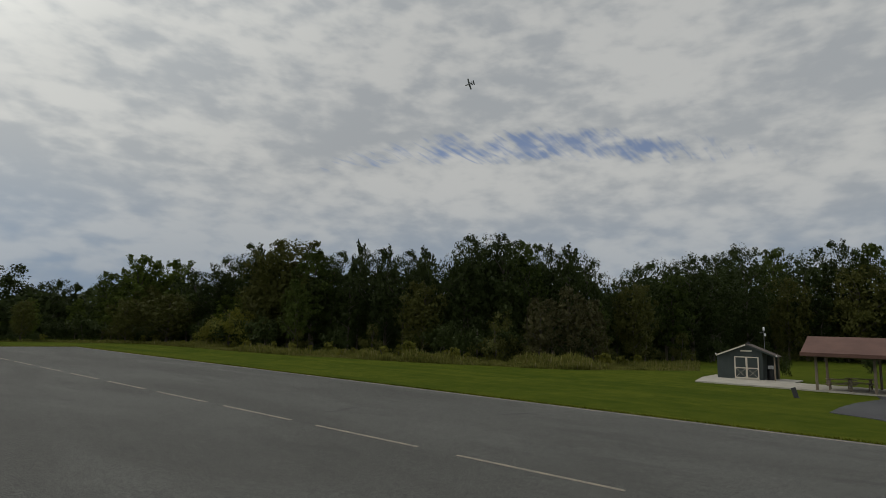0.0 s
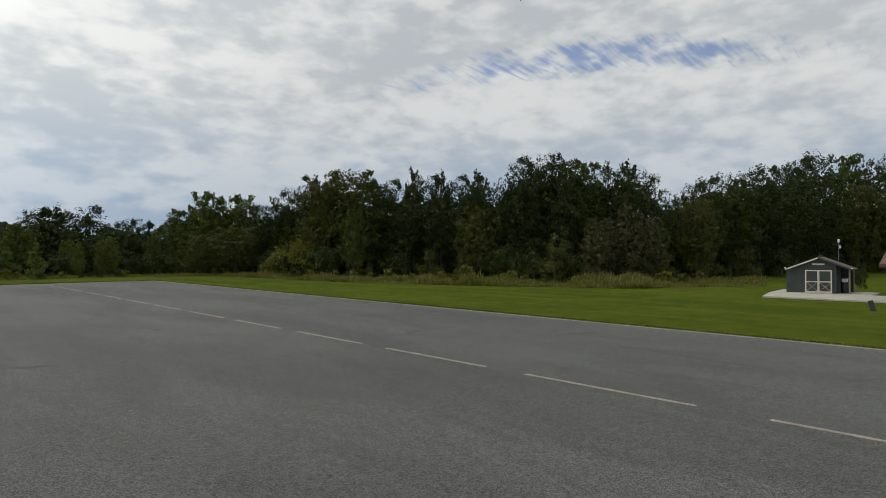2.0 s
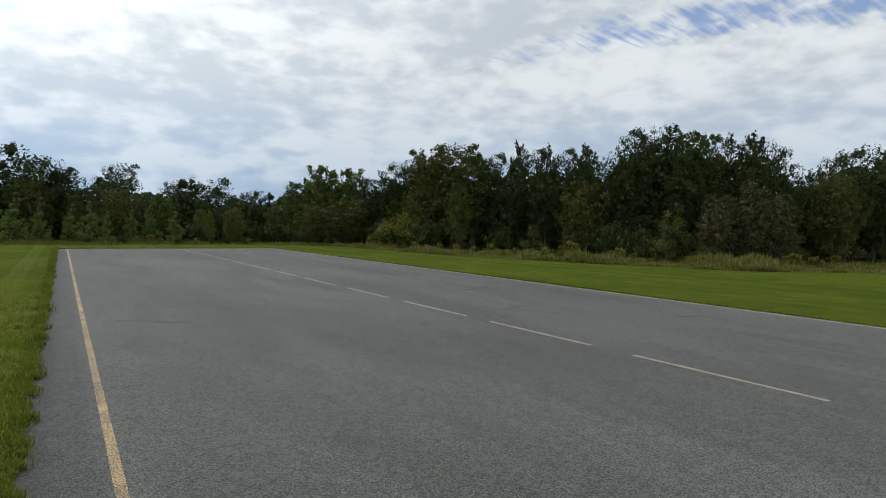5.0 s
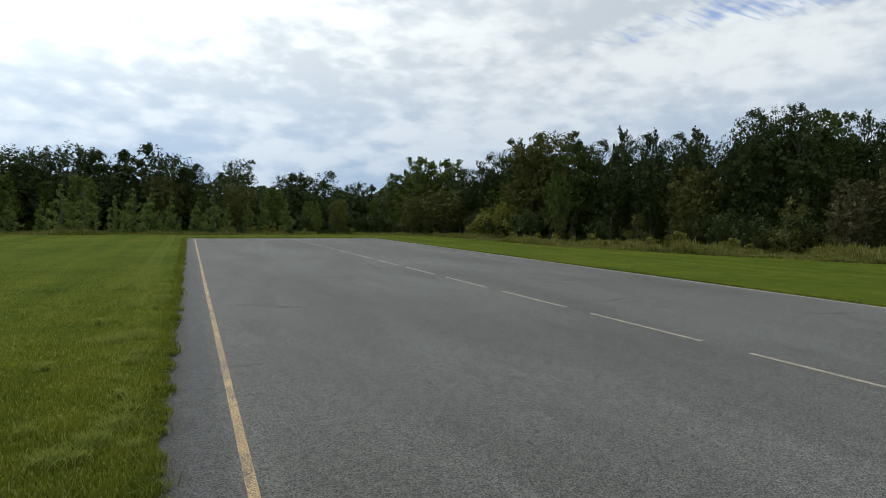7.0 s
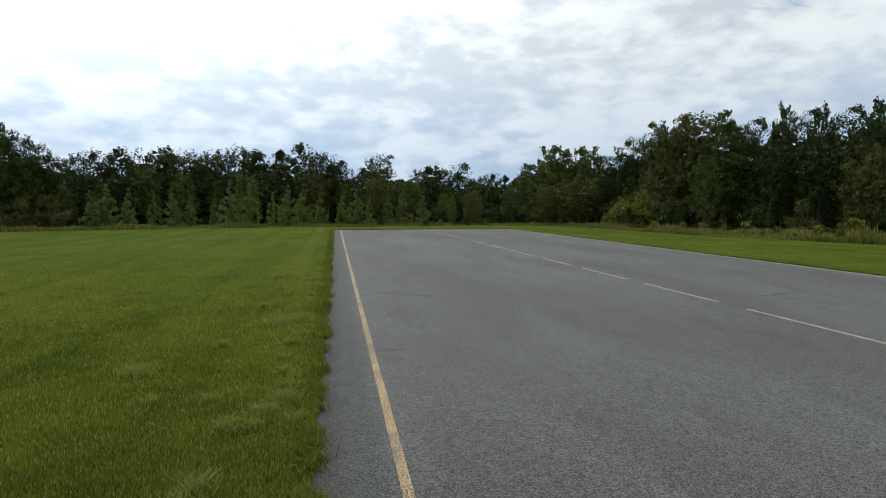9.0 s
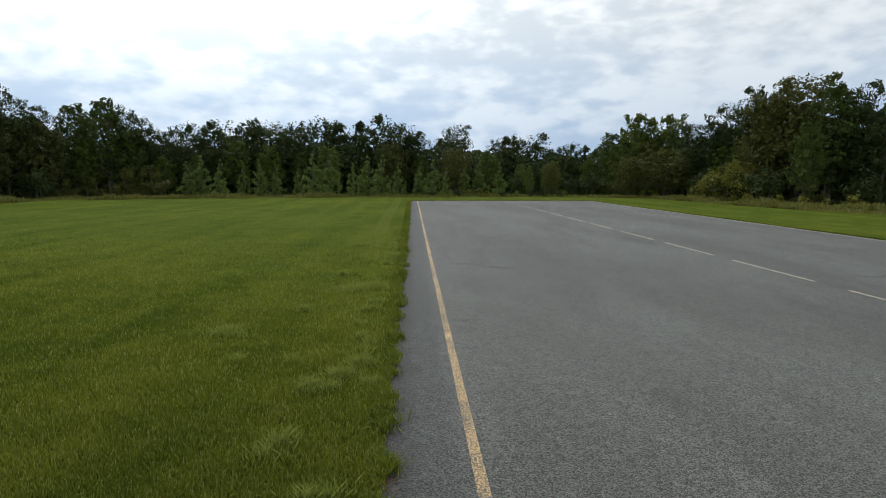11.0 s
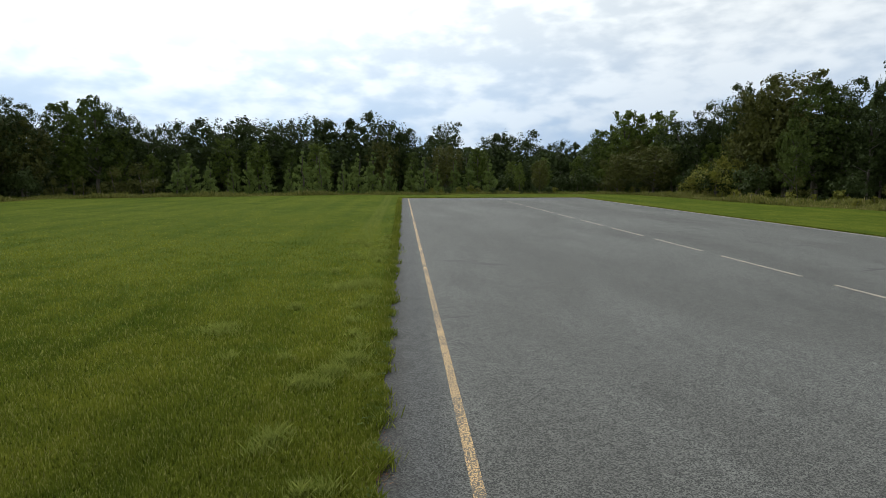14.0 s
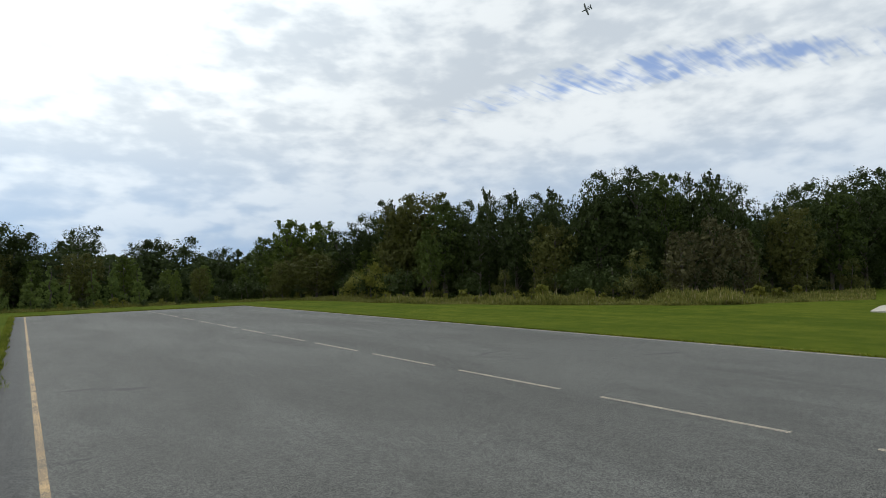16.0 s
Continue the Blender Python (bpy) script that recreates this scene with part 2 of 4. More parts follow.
LEAF_MID = leafy("green leaves", (0.048, 0.07, 0.014), (0.09, 0.12, 0.025), glow_through=0.3)
LEAF_OLIVE = leafy("olive leaves", (0.062, 0.068, 0.016), (0.112, 0.114, 0.028), glow_through=0.25)
LEAF_YELLOW = leafy("yellow-green leaves", (0.11, 0.12, 0.018), (0.235, 0.225, 0.04), glow_through=0.3)
LEAF_YOUNG = leafy("young leaves", (0.065, 0.095, 0.015), (0.14, 0.175, 0.034), glow_through=0.35)
LEAF_CONE = leafy("sapling leaves", (0.09, 0.13, 0.035), (0.19, 0.24, 0.06), 0.1, 0.5)
LEAF_WEED = leafy("weed leaves", (0.075, 0.09, 0.018), (0.19, 0.19, 0.045), 0.08, 0.3)
LEAF_BROWN = leafy("brownish leaves", (0.045, 0.047, 0.018), (0.09, 0.082, 0.034))
BARK = surface("bark", (0.05, 0.042, 0.033), (0.13, 0.11, 0.09), 3.0, 0.9, relief=0.02, stretch=(1, 1, 0.2))
SIDING = surface("grey-green siding", (0.036, 0.047, 0.045), (0.05, 0.064, 0.06), 1.2, 0.7, relief=0.003)
TRIM = surface("cream trim", (0.62, 0.56, 0.46), (0.72, 0.67, 0.56), 2.0, 0.6)
SHINGLE = surface("brown shingles", (0.07, 0.055, 0.045), (0.13, 0.1, 0.085), 2.5, 0.9, relief=0.01)
ROOF_RED = surface("red-brown roofing", (0.1, 0.048, 0.037), (0.15, 0.076, 0.056), 1.0, 0.75, relief=0.004)
CONCRETE = surface("pale concrete", (0.36, 0.33, 0.28), (0.48, 0.45, 0.38), 0.8, 0.85, relief=0.004)
TIMBER = surface("weathered timber", (0.16, 0.125, 0.09), (0.28, 0.225, 0.17), 2.0, 0.8, relief=0.003, stretch=(1, 1, 0.15))
DARK_METAL = surface("dark metal", (0.03, 0.03, 0.032), (0.06, 0.06, 0.062), 3.0, 0.5, metal=0.6)
BLACK = surface("black rubber", (0.012, 0.012, 0.013), (0.022, 0.022, 0.024), 3.0, 0.6)
WHITE = surface("white plastic", (0.7, 0.7, 0.7), (0.8, 0.8, 0.8), 3.0, 0.4)
CLAY = surface("red clay", (0.24, 0.1, 0.055), (0.36, 0.17, 0.1), 1.5, 0.95, relief=0.02)
GREY = surface("grey paint", (0.2, 0.21, 0.23), (0.3, 0.31, 0.33), 3.0, 0.45)


# ------------------------------------------------------------------ mesh helpers
def part(name, bm, mat, parent=None, label=""):
    me = bpy.data.meshes.new(name)
    bm.to_mesh(me)
    bm.free()
    me.materials.append(mat)
    ob = new(name, me)
    ob.parent = parent
    if label:
        tagged(ob, label)
    return ob


def raw(name, verts, faces, mat, parent=None):
    me = bpy.data.meshes.new(name)
    me.from_pydata(verts, [], faces)
    me.materials.append(mat)
    ob = new(name, me)
    ob.parent = parent
    return ob


def quads(name, v, mat, parent=None):
    """One mesh of loose quads from an array of shape (n, 4, 3)."""
    n = len(v)
    me = bpy.data.meshes.new(name)
    me.vertices.add(n * 4)
    me.vertices.foreach_set("co", np.ascontiguousarray(v, np.float32).ravel())
    me.loops.add(n * 4)
    me.loops.foreach_set("vertex_index", np.arange(n * 4, dtype=np.int32))
    me.polygons.add(n)
    me.polygons.foreach_set("loop_start", np.arange(0, n * 4, 4, dtype=np.int32))
    me.update(calc_edges=True)
    me.validate()
    me.materials.append(mat)
    ob = new(name, me)
    ob.parent = parent
    return ob


def thing(name, at, label, category, group="", turn=0.0):
    e = new(name)
    e.matrix_world = pose(*at, 0, 0, turn)
    return tagged(e, label, category, group)


def box(bm, x0, x1, y0, y1, z0, z1, bevel=0.0):
    m = Matrix.Translation(((x0 + x1) / 2, (y0 + y1) / 2, (z0 + z1) / 2)) @ Matrix.Diagonal((x1 - x0, y1 - y0, z1 - z0, 1))
    made = bmesh.ops.create_cube(bm, size=1, matrix=m)["verts"]
    if bevel:
        edges = list({e for v in made for e in v.link_edges})
        bmesh.ops.bevel(bm, geom=edges, offset=bevel, segments=2, affect="EDGES", profile=0.5)
    return bm


def boxed(*a, **kw):
    return box(bmesh.new(), *a, **kw)


def beam(bm, a, b, width, depth):
    """A squared bar from a to b."""
    a, b = Vector(a), Vector(b)
    m = (b - a).to_track_quat("Z", "Y").to_matrix().to_4x4()
    m = Matrix.Translation((a + b) / 2) @ m @ Matrix.Diagonal((width, depth, (b - a).length, 1))
    bmesh.ops.create_cube(bm, size=1, matrix=m)
    return bm


def rod(bm, a, b, r0, r1=None, sides=8):
    a, b = Vector(a), Vector(b)
    m = Matrix.Translation((a + b) / 2) @ (b - a).to_track_quat("Z", "Y").to_matrix().to_4x4()
    bmesh.ops.create_cone(bm, cap_ends=True, segments=sides, radius1=r0, radius2=r0 if r1 is None else r1, depth=(b - a).length, matrix=m)
    return bm


RUN_L, RUN_R, RUN_END, RUN_BACK = -0.46, 24.2, 76.9, -60.0
rng = np.random.default_rng(7)


# ------------------------------------------------------------------ ground, runway and slab
def ground_sheet():
    ring = [0, 30, 60, 100, 140, 200, 300, 500, 900, 1600, 2600]
    xs = sorted({-x for x in ring} | set(ring))
    verts = [(x, y, 0.0) for y in xs for x in xs]
    n = len(xs)
    faces = [(j * n + i, j * n + i + 1, (j + 1) * n + i + 1, (j + 1) * n + i) for j in range(n - 1) for i in range(n - 1)]
    g = raw("ground", verts, faces, TURF)
    return tagged(g, "mown green grass field around the runway", "grass", kind="structure")


ground_sheet()


def runway():
    """The paved strip with slightly ragged long edges, a few centimetres proud of the ground."""
    ys = np.linspace(RUN_BACK, RUN_END, 560)
    bm = bmesh.new()
    left, right = [], []
    for y in ys:
        j = 0.05 * noise.noise((0.0, y * 0.9, 3.0)) + 0.03 * noise.noise((0.0, y * 3.1, 5.0))
        q = 0.05 * noise.noise((9.0, y * 0.9, 3.0)) + 0.03 * noise.noise((9.0, y * 3.1, 5.0))
        left.append(bm.verts.new((RUN_L + j, y, 0.02)))
        right.append(bm.verts.new((RUN_R + q, y, 0.02)))
    for i in range(len(ys) - 1):
        bm.faces.new((left[i], right[i], right[i + 1], left[i + 1]))
    edge = bmesh.ops.extrude_face_region(bm, geom=list(bm.faces))
    bmesh.ops.translate(bm, verts=[v for v in edge["geom"] if isinstance(v, bmesh.types.BMVert)], vec=(0, 0, -0.06))
    bmesh.ops.recalc_face_normals(bm, faces=list(bm.faces))
    r = part("runway", bm, ASPHALT)
    tagged(r, "weathered grey asphalt model-aircraft runway with painted lines", "runway", kind="structure")
    return r


RUNWAY = runway()


def stripe(name, x0, x1, y0, y1, mat, label):
    s = part(name, boxed(x0, x1, y0, y1, 0.014, 0.0245), mat, RUNWAY, label)
    return s


stripe("edge_line", 0.54, 0.675, RUN_BACK + 0.5, RUN_END - 0.55, YELLOW, "worn orange-yellow painted edge line")
stripe("edge_line", 23.86, 24.03, RUN_BACK + 0.5, RUN_END - 0.55, WHITE_LINE, "thin pale painted edge line")
stripe("end_line", 0.54, 24.03, RUN_END - 0.5, RUN_END - 0.28, WHITE_LINE, "pale painted line across the runway end")
dash_mesh = None
for i in range(-9, 12):
    y = 4.86 + 5.915 * i
    if dash_mesh is None:
        first = part("dash", boxed(12.245, 12.38, 0, 4.5, 0.014, 0.0245), WHITE_LINE, RUNWAY, "worn pale centre-line dash")
        dash_mesh = first.data
        first.location.y = y
    else:
        d = new("dash", dash_mesh)
        d.parent = RUNWAY
        d.location.y = y


def cracks():
    """Short tarred-over cracks, mostly across the runway: ends, and the width in metres."""
    for x0, y0, x1, y1, w in [(1.1, 20.9, 2.5, 20.5, 0.4), (2.2, 20.2, 3.6, 19.5, 0.55), (0.72, 12.35, 1.5, 12.52, 0.16), (-0.46, 10.55, 0.1, 10.5, 0.2), (0.7, 10.4, 1.15, 10.35, 0.1),
                              (17.2, 24.3, 18.0, 23.7, 0.5), (5.6, 49.9, 6.0, 59.8, 0.16), (14.0, 17.4, 17.0, 17.9, 0.3), (12.3, 3.3, 12.7, 4.8, 0.08), (19.2, 13.0, 21.2, 12.2, 0.4)]:
        bm = bmesh.new()
        n = 30
        last = None
        for i in range(n + 1):
            f = i / n
            side_ = Vector((y1 - y0, x0 - x1)).normalized()
            bend = 0.16 * noise.noise((f * 4 + x0, y0, 7.0)) + 0.05 * noise.noise((f * 13 + x0, y0, 2.0))
            half_w = w * 0.5 * math.sin(math.pi * (0.06 + 0.88 * f)) * (0.55 + 0.9 * abs(noise.noise((f * 11, x0, y1))))
            c = Vector((x0 + (x1 - x0) * f, y0 + (y1 - y0) * f)) + side_ * bend
            pair = [bm.verts.new((*(c + side_ * half_w), 0.0232)), bm.verts.new((*(c - side_ * half_w), 0.0232))]
            if last:
                bm.faces.new((last[0], last[1], pair[1], pair[0]))
            last = pair
        bmesh.ops.recalc_face_normals(bm, faces=list(bm.faces))
        part("crack", bm, TAR, RUNWAY, "dark weathered crack in the asphalt")


TAR = surface("old tar", (0.026, 0.026, 0.024), (0.058, 0.057, 0.052), 7.0, 0.8, relief=0.003)
cracks()


def slab(name, ring, z, mat, label, category):
    """A flat paved patch from its corner points."""
    bm = bmesh.new()
    f = bm.faces.new([bm.verts.new((x, y, z)) for x, y in ring])
    low_ = bmesh.ops.extrude_face_region(bm, geom=[f])
    bmesh.ops.translate(bm, verts=[v for v in low_["geom"] if isinstance(v, bmesh.types.BMVert)], vec=(0, 0, -z - 0.04))
    bmesh.ops.recalc_face_normals(bm, faces=list(bm.faces))
    return tagged(part(name, bm, mat), label, category, kind="structure")


slab("pavement", [(47.2, 13.8), (47.0, -8.6), (53.8, -8.6), (53.8, 8.2), (58.0, 8.2), (58.0, 15.2), (53.0, 14.9)], 0.1, CONCRETE, "pale concrete slab under shed and pavilion", "slab")
slab("road", [(46.95, 2.6), (44.3, 2.2), (40.2, 3.1), (36.5, 3.5), (33.2, 3.6), (32.2, 1.7), (30.6, 0.7), (27.5, 0.55), (27.2, -30.0), (46.95, -30.0)], 0.03, ASPHALT_LOT, "dark grey asphalt lot beside the pavilion", "asphalt")
slab("path", [(27.15, 0.5), (25.6, 0.5), (24.3, 0.2), (24.3, -20.0), (27.15, -20.0)], 0.025, CLAY, "strip of reddish clay beside the runway", "dirt")


# ------------------------------------------------------------------ plants
def sprays(centres, normals, size, spread=0.5):
    """Loose leaf sprays: one kite-shaped quad for each centre, leaning along its normal."""
    n = len(centres)
    nrm = normals + rng.normal(0, spread, (n, 3))
    nrm /= np.linalg.norm(nrm, axis=1)[:, None] + 1e-9
    t = np.cross(nrm, rng.normal(0, 1, (n, 3)))
    t /= np.linalg.norm(t, axis=1)[:, None] + 1e-9
    b = np.cross(nrm, t)
    s = (size * rng.uniform(0.55, 1.3, n))[:, None]
    wide = rng.uniform(0.35, 0.75, n)[:, None]
    bend = nrm * s * rng.uniform(-0.25, 0.1, n)[:, None]
    return np.stack([centres - t * s, centres + b * s * wide, centres + t * s + bend, centres - b * s * wide], 1)


def crown_cloud(lobes, per_lobe, leaf, seed_shell=0.5):
    """Leaf sprays over a set of lobes (x, y, z, radius, squash): clumps with gaps between them."""
    cs, ns = [], []
    for x, y, z, r, sq in lobes:
        clumps = max(int(per_lobe / 16), 3)
        d = rng.normal(0, 1, (clumps, 3))
        d /= np.linalg.norm(d, axis=1)[:, None]
        rad = r * rng.uniform(seed_shell, 0.92, clumps)[:, None]
        cc = d * rad * np.array([1, 1, sq]) + np.array([x, y, z])
        for c, dd in zip(cc, d):
            m = 16
            off = rng.normal(0, 1, (m, 3))
            off *= (r * 0.34 * rng.uniform(0, 1, m) ** 0.45 / np.linalg.norm(off, axis=1))[:, None]
            cs.append(c + off)
            ns.append(np.tile(dd * 0.9 + np.array([0, 0, 0.25]), (m, 1)))
    return sprays(np.vstack(cs), np.vstack(ns), leaf, 0.36)


def limb(bm, a, b, r0, r1, steps=3, wander=0.25):
    a, b = Vector(a), Vector(b)
    last, lr = a, r0
    for i in range(1, steps + 1):
        f = i / steps
        nxt = a.lerp(b, f) + (Vector(rng.normal(0, wander, 3)) if i < steps else Vector())
        r = r0 + (r1 - r0) * f
        rod(bm, last, nxt, lr, r, 6)
        last, lr = nxt, r


def tree_proto(name, height, spread_, leaf_mat, shape, label, leaf=0.165, amount=1.0, base=0.12):
    """A tree of unit kind at the origin: trunk with limbs, and a crown of leaf sprays."""
    root = thing(name, (0, 0, 0), label, "tree", "woodland trees")
    bm = bmesh.new()
    top = height * (0.8 if shape != "cone" else 0.95)
    limb(bm, (0, 0, -0.2), (rng.normal(0, 0.3), rng.normal(0, 0.3), top), height * 0.017 + 0.03, 0.03, 5, height * 0.012)
    lobes, inner = [], None
    if shape == "cone":
        for i in range(9):
            f = i / 8
            z = height * (base + (0.96 - base) * f)
            r = spread_ * (1 - f) ** 0.8 * 0.62 + 0.22
            for j in range(3 if f < 0.7 else 1):
                a = rng.uniform(0, 6.28)
                o = r * 0.5 * (f < 0.7)
                lobes.append((math.cos(a) * o, math.sin(a) * o, z, r * 0.75, 0.9))
    elif shape == "shrub":
        for i in range(9):
            a, o = rng.uniform(0, 6.28), spread_ * rng.uniform(0, 0.62)
            r = spread_ * rng.uniform(0.3, 0.48)
            z = min(height - r * 0.9, height * rng.uniform(0.2, 0.75))
            lobes.append((math.cos(a) * o, math.sin(a) * o, max(z, r * 0.5), r, 0.85))
    else:
        low_z = height * base
        half = (height - low_z) / 2
        open_ = shape == "tall"
        for j in range(26):
            # even spread over the crown's outline, a little disturbed
            dz = 1 - 2 * (j + 0.5) / 26
            a = 2.39996 * j + rng.uniform(-0.35, 0.35)
            flat_ = math.sqrt(max(1 - dz * dz, 0.0))
            reach = rng.uniform(0.6, 0.82)
            r = spread_ * rng.uniform(0.25, 0.4) * (0.88 if open_ else 1.0)
            zz = low_z + half * (1 + dz * 0.84)
            taper = (1.12 - 0.5 * (zz - low_z) / (2 * half)) if open_ else 1.0
            x, y = math.cos(a) * flat_ * spread_ * reach * taper, math.sin(a) * flat_ * spread_ * reach * taper
            lobes.append((x, y, min(zz, height - r * 0.95), r, rng.uniform(0.75, 1.05)))
            if j % 3 == 0:
                limb(bm, (0, 0, max(zz - r * 1.5, height * 0.1)), (x, y, zz), height * 0.007 + 0.01, 0.02, 2, 0.1)
        top_lobes = [q for q in lobes if q[2] > low_z + half * 1.1]
        for j in range(12 if open_ else 8):
            x, y, z, r, sq = top_lobes[int(rng.integers(len(top_lobes)))]
            a, r2 = rng.uniform(0, 6.28), r * rng.uniform(0.35, 0.55)
            lobes.append((x + math.cos(a) * r * 0.6, y + math.sin(a) * r * 0.6, min(z + r * sq * (0.7 if open_ else 0.5), height - r2 * 0.6), r2, 1.2 if open_ else 1.0))
        # twigs and leaves inside the crown
        n = 420 if open_ else 850
        d = rng.normal(0, 1, (n, 3))
        d *= (rng.uniform(0, 1, n) ** 0.4 * 0.74 / np.linalg.norm(d, axis=1))[:, None]
        inner = sprays(d * np.array([spread_ * (0.8 if open_ else 1.0), spread_ * (0.8 if open_ else 1.0), half]) + np.array([0, 0, low_z + half * 0.94]), d, 0.33)
    part("trunk", bm, BARK, root)
    leaves = crown_cloud(lobes, int(amount * 176), leaf)
    if inner is not None:
        leaves = np.concatenate([leaves, inner])
    leaves[:, :, 2] *= height / np.percentile(leaves[:, :, 2], 99.6)
    quads("crown", leaves, leaf_mat, root)
    return root


PROTOS = {}


def proto(key, *a, **kw):
    PROTOS[key] = (tree_proto(*a, **kw), a[1])


proto("oak", "broadleaf_tree", 15.0, 5.2, LEAF_DARK, "broad", "tall broadleaf tree with dense dark green crown")
proto("poplar", "broadleaf_tree", 16.0, 4.0, LEAF_DARK, "tall", "slender tall tree with open dark crown", amount=0.85)
proto("ash", "broadleaf_tree", 14.0, 4.6, LEAF_MID, "tall", "full leafy tree with mid-green crown")
proto("wide", "broadleaf_tree", 12.0, 6.2, LEAF_DARK, "broad", "broad dark tree at the far woods", base=0.05, leaf=0.2, amount=1.1)
proto("maple", "broadleaf_tree", 11.0, 4.4, LEAF_OLIVE, "broad", "rounded olive-green tree at the woods' edge", base=0.06, leaf=0.14, amount=1.25)
proto("lime", "broadleaf_tree", 12.0, 4.2, LEAF_YOUNG, "tall", "light green tree at the woods' edge", base=0.08)
proto("brown", "broadleaf_tree", 9.0, 3.4, LEAF_BROWN, "tall", "thin brownish tree with sparse leaves", amount=0.8, base=0.05, leaf=0.11)
proto("gold", "yellow_bush", 6.0, 4.2, LEAF_YELLOW, "shrub", "large yellow-green bush at the woods' edge", leaf=0.15, amount=1.4)
proto("cone", "young_tree", 5.0, 1.9, LEAF_CONE, "cone", "young cone-shaped bright green tree", leaf=0.15, amount=0.42, base=0.06)
proto("cone2", "young_tree", 5.5, 2.3, LEAF_CONE, "cone", "young cone-shaped green tree beside the field", leaf=0.15, amount=0.45, base=0.05)
proto("weed", "weed_bush", 1.5, 1.0, LEAF_YELLOW, "shrub", "bushy yellow-green weed at the field edge", leaf=0.1, amount=0.4)
proto("shrub", "shrub", 3.4, 3.0, LEAF_DARK, "shrub", "dense dark shrub at the woods' edge", leaf=0.12, amount=1.1)
proto("shrub2", "shrub", 4.2, 3.4, LEAF_OLIVE, "shrub", "olive-green shrub overgrown with vines", leaf=0.12, amount=1.1)
used = set()


def plant(key, x, y, height, wide=1.0, turn=None):
    ob, h0 = PROTOS[key]
    s = height / h0
    m = pose(x, y, 0, 0, 0, rng.uniform(0, 360) if turn is None else turn) @ Matrix.Diagonal((s * wide, s * wide, s, 1))
    if key in used:
        return copy_thing(ob, m @ Matrix.Diagonal((1 / ob.scale.x, 1 / ob.scale.y, 1 / ob.scale.z, 1)))
    used.add(key)
    ob.matrix_basis = m
    return ob


# the skyline of the woods: compass angle, tilt of the tree tops
SKY_AZ = [-60, -44, -40.2, -39.2, -37.4, -35.9, -35.5, -34.2, -32.7, -31, -29.6, -27.2, -25.3, -23.6, -21.2, -19.1, -16.8, -13, -11.8, -9, -5.9, -4.8, -3.4, -0.8, 0.3, 3, 5.3, 7, 9.4, 10.7, 13.5, 14.6, 17.1, 19.2, 21.5, 23, 24.6, 26, 28, 29.5, 31.5, 32.8, 34.9, 37.2, 38.8, 39.8, 41.5, 42.2, 44, 45.6, 48, 49.1, 50.3, 51.6, 53.8, 57.7, 60.8, 62.3, 64.3, 65.2, 67, 68.5, 71.2, 73.3, 75.5, 77.7, 80, 82.1, 83.2, 85, 86.7, 87.6, 90, 110]
SKY_EL = [6.0, 5.9, 5.7, 6.1, 8.0, 7.0, 5.7, 6.3, 5.3, 4.7, 5.4, 6.0, 5.2, 4.0, 3.4, 3.8, 4.2, 4.0, 4.1, 4.3, 4.0, 2.9, 4.4, 4.1, 3.6, 4.2, 3.6, 3.5, 3.3, 2.8, 2.9, 2.5, 3.3, 3.8, 5.3, 4.9, 5.2, 4.5, 4.5, 5.8, 7.0, 6.4, 7.6, 7.0, 7.0, 6.5, 8.2, 7.1, 8.0, 7.4, 8.1, 6.5, 6.8, 9.1, 9.6, 9.2, 8.6, 8.9, 7.8, 6.2, 5.5, 7.0, 7.3, 7.9, 7.9, 8.6, 8.1, 8.0, 7.5, 8.4, 8.3, 7.3, 7.1, 7.0]
# where the woods begin: compass angle, metres from the eye
EDGE_AZ = [-60, -44, -38, -31, -22, -8, 4, 16, 22, 29, 36, 44, 54, 62, 68, 74, 80, 90, 110]
EDGE_D = [86, 84, 88, 100, 100, 100, 101, 104, 103, 90, 80, 74, 68, 70, 78, 92, 124, 128, 128]
# where the mown field ends: compass angle, metres from the eye
MOWN_AZ = [-44, -38, -31, -22, -8, 4, 16, 22, 29, 36, 44, 51, 58, 65, 74]
MOWN_D = [72, 78, 92, 90, 90, 91, 95, 94, 78, 66, 61, 58, 56, 58.5, 67]


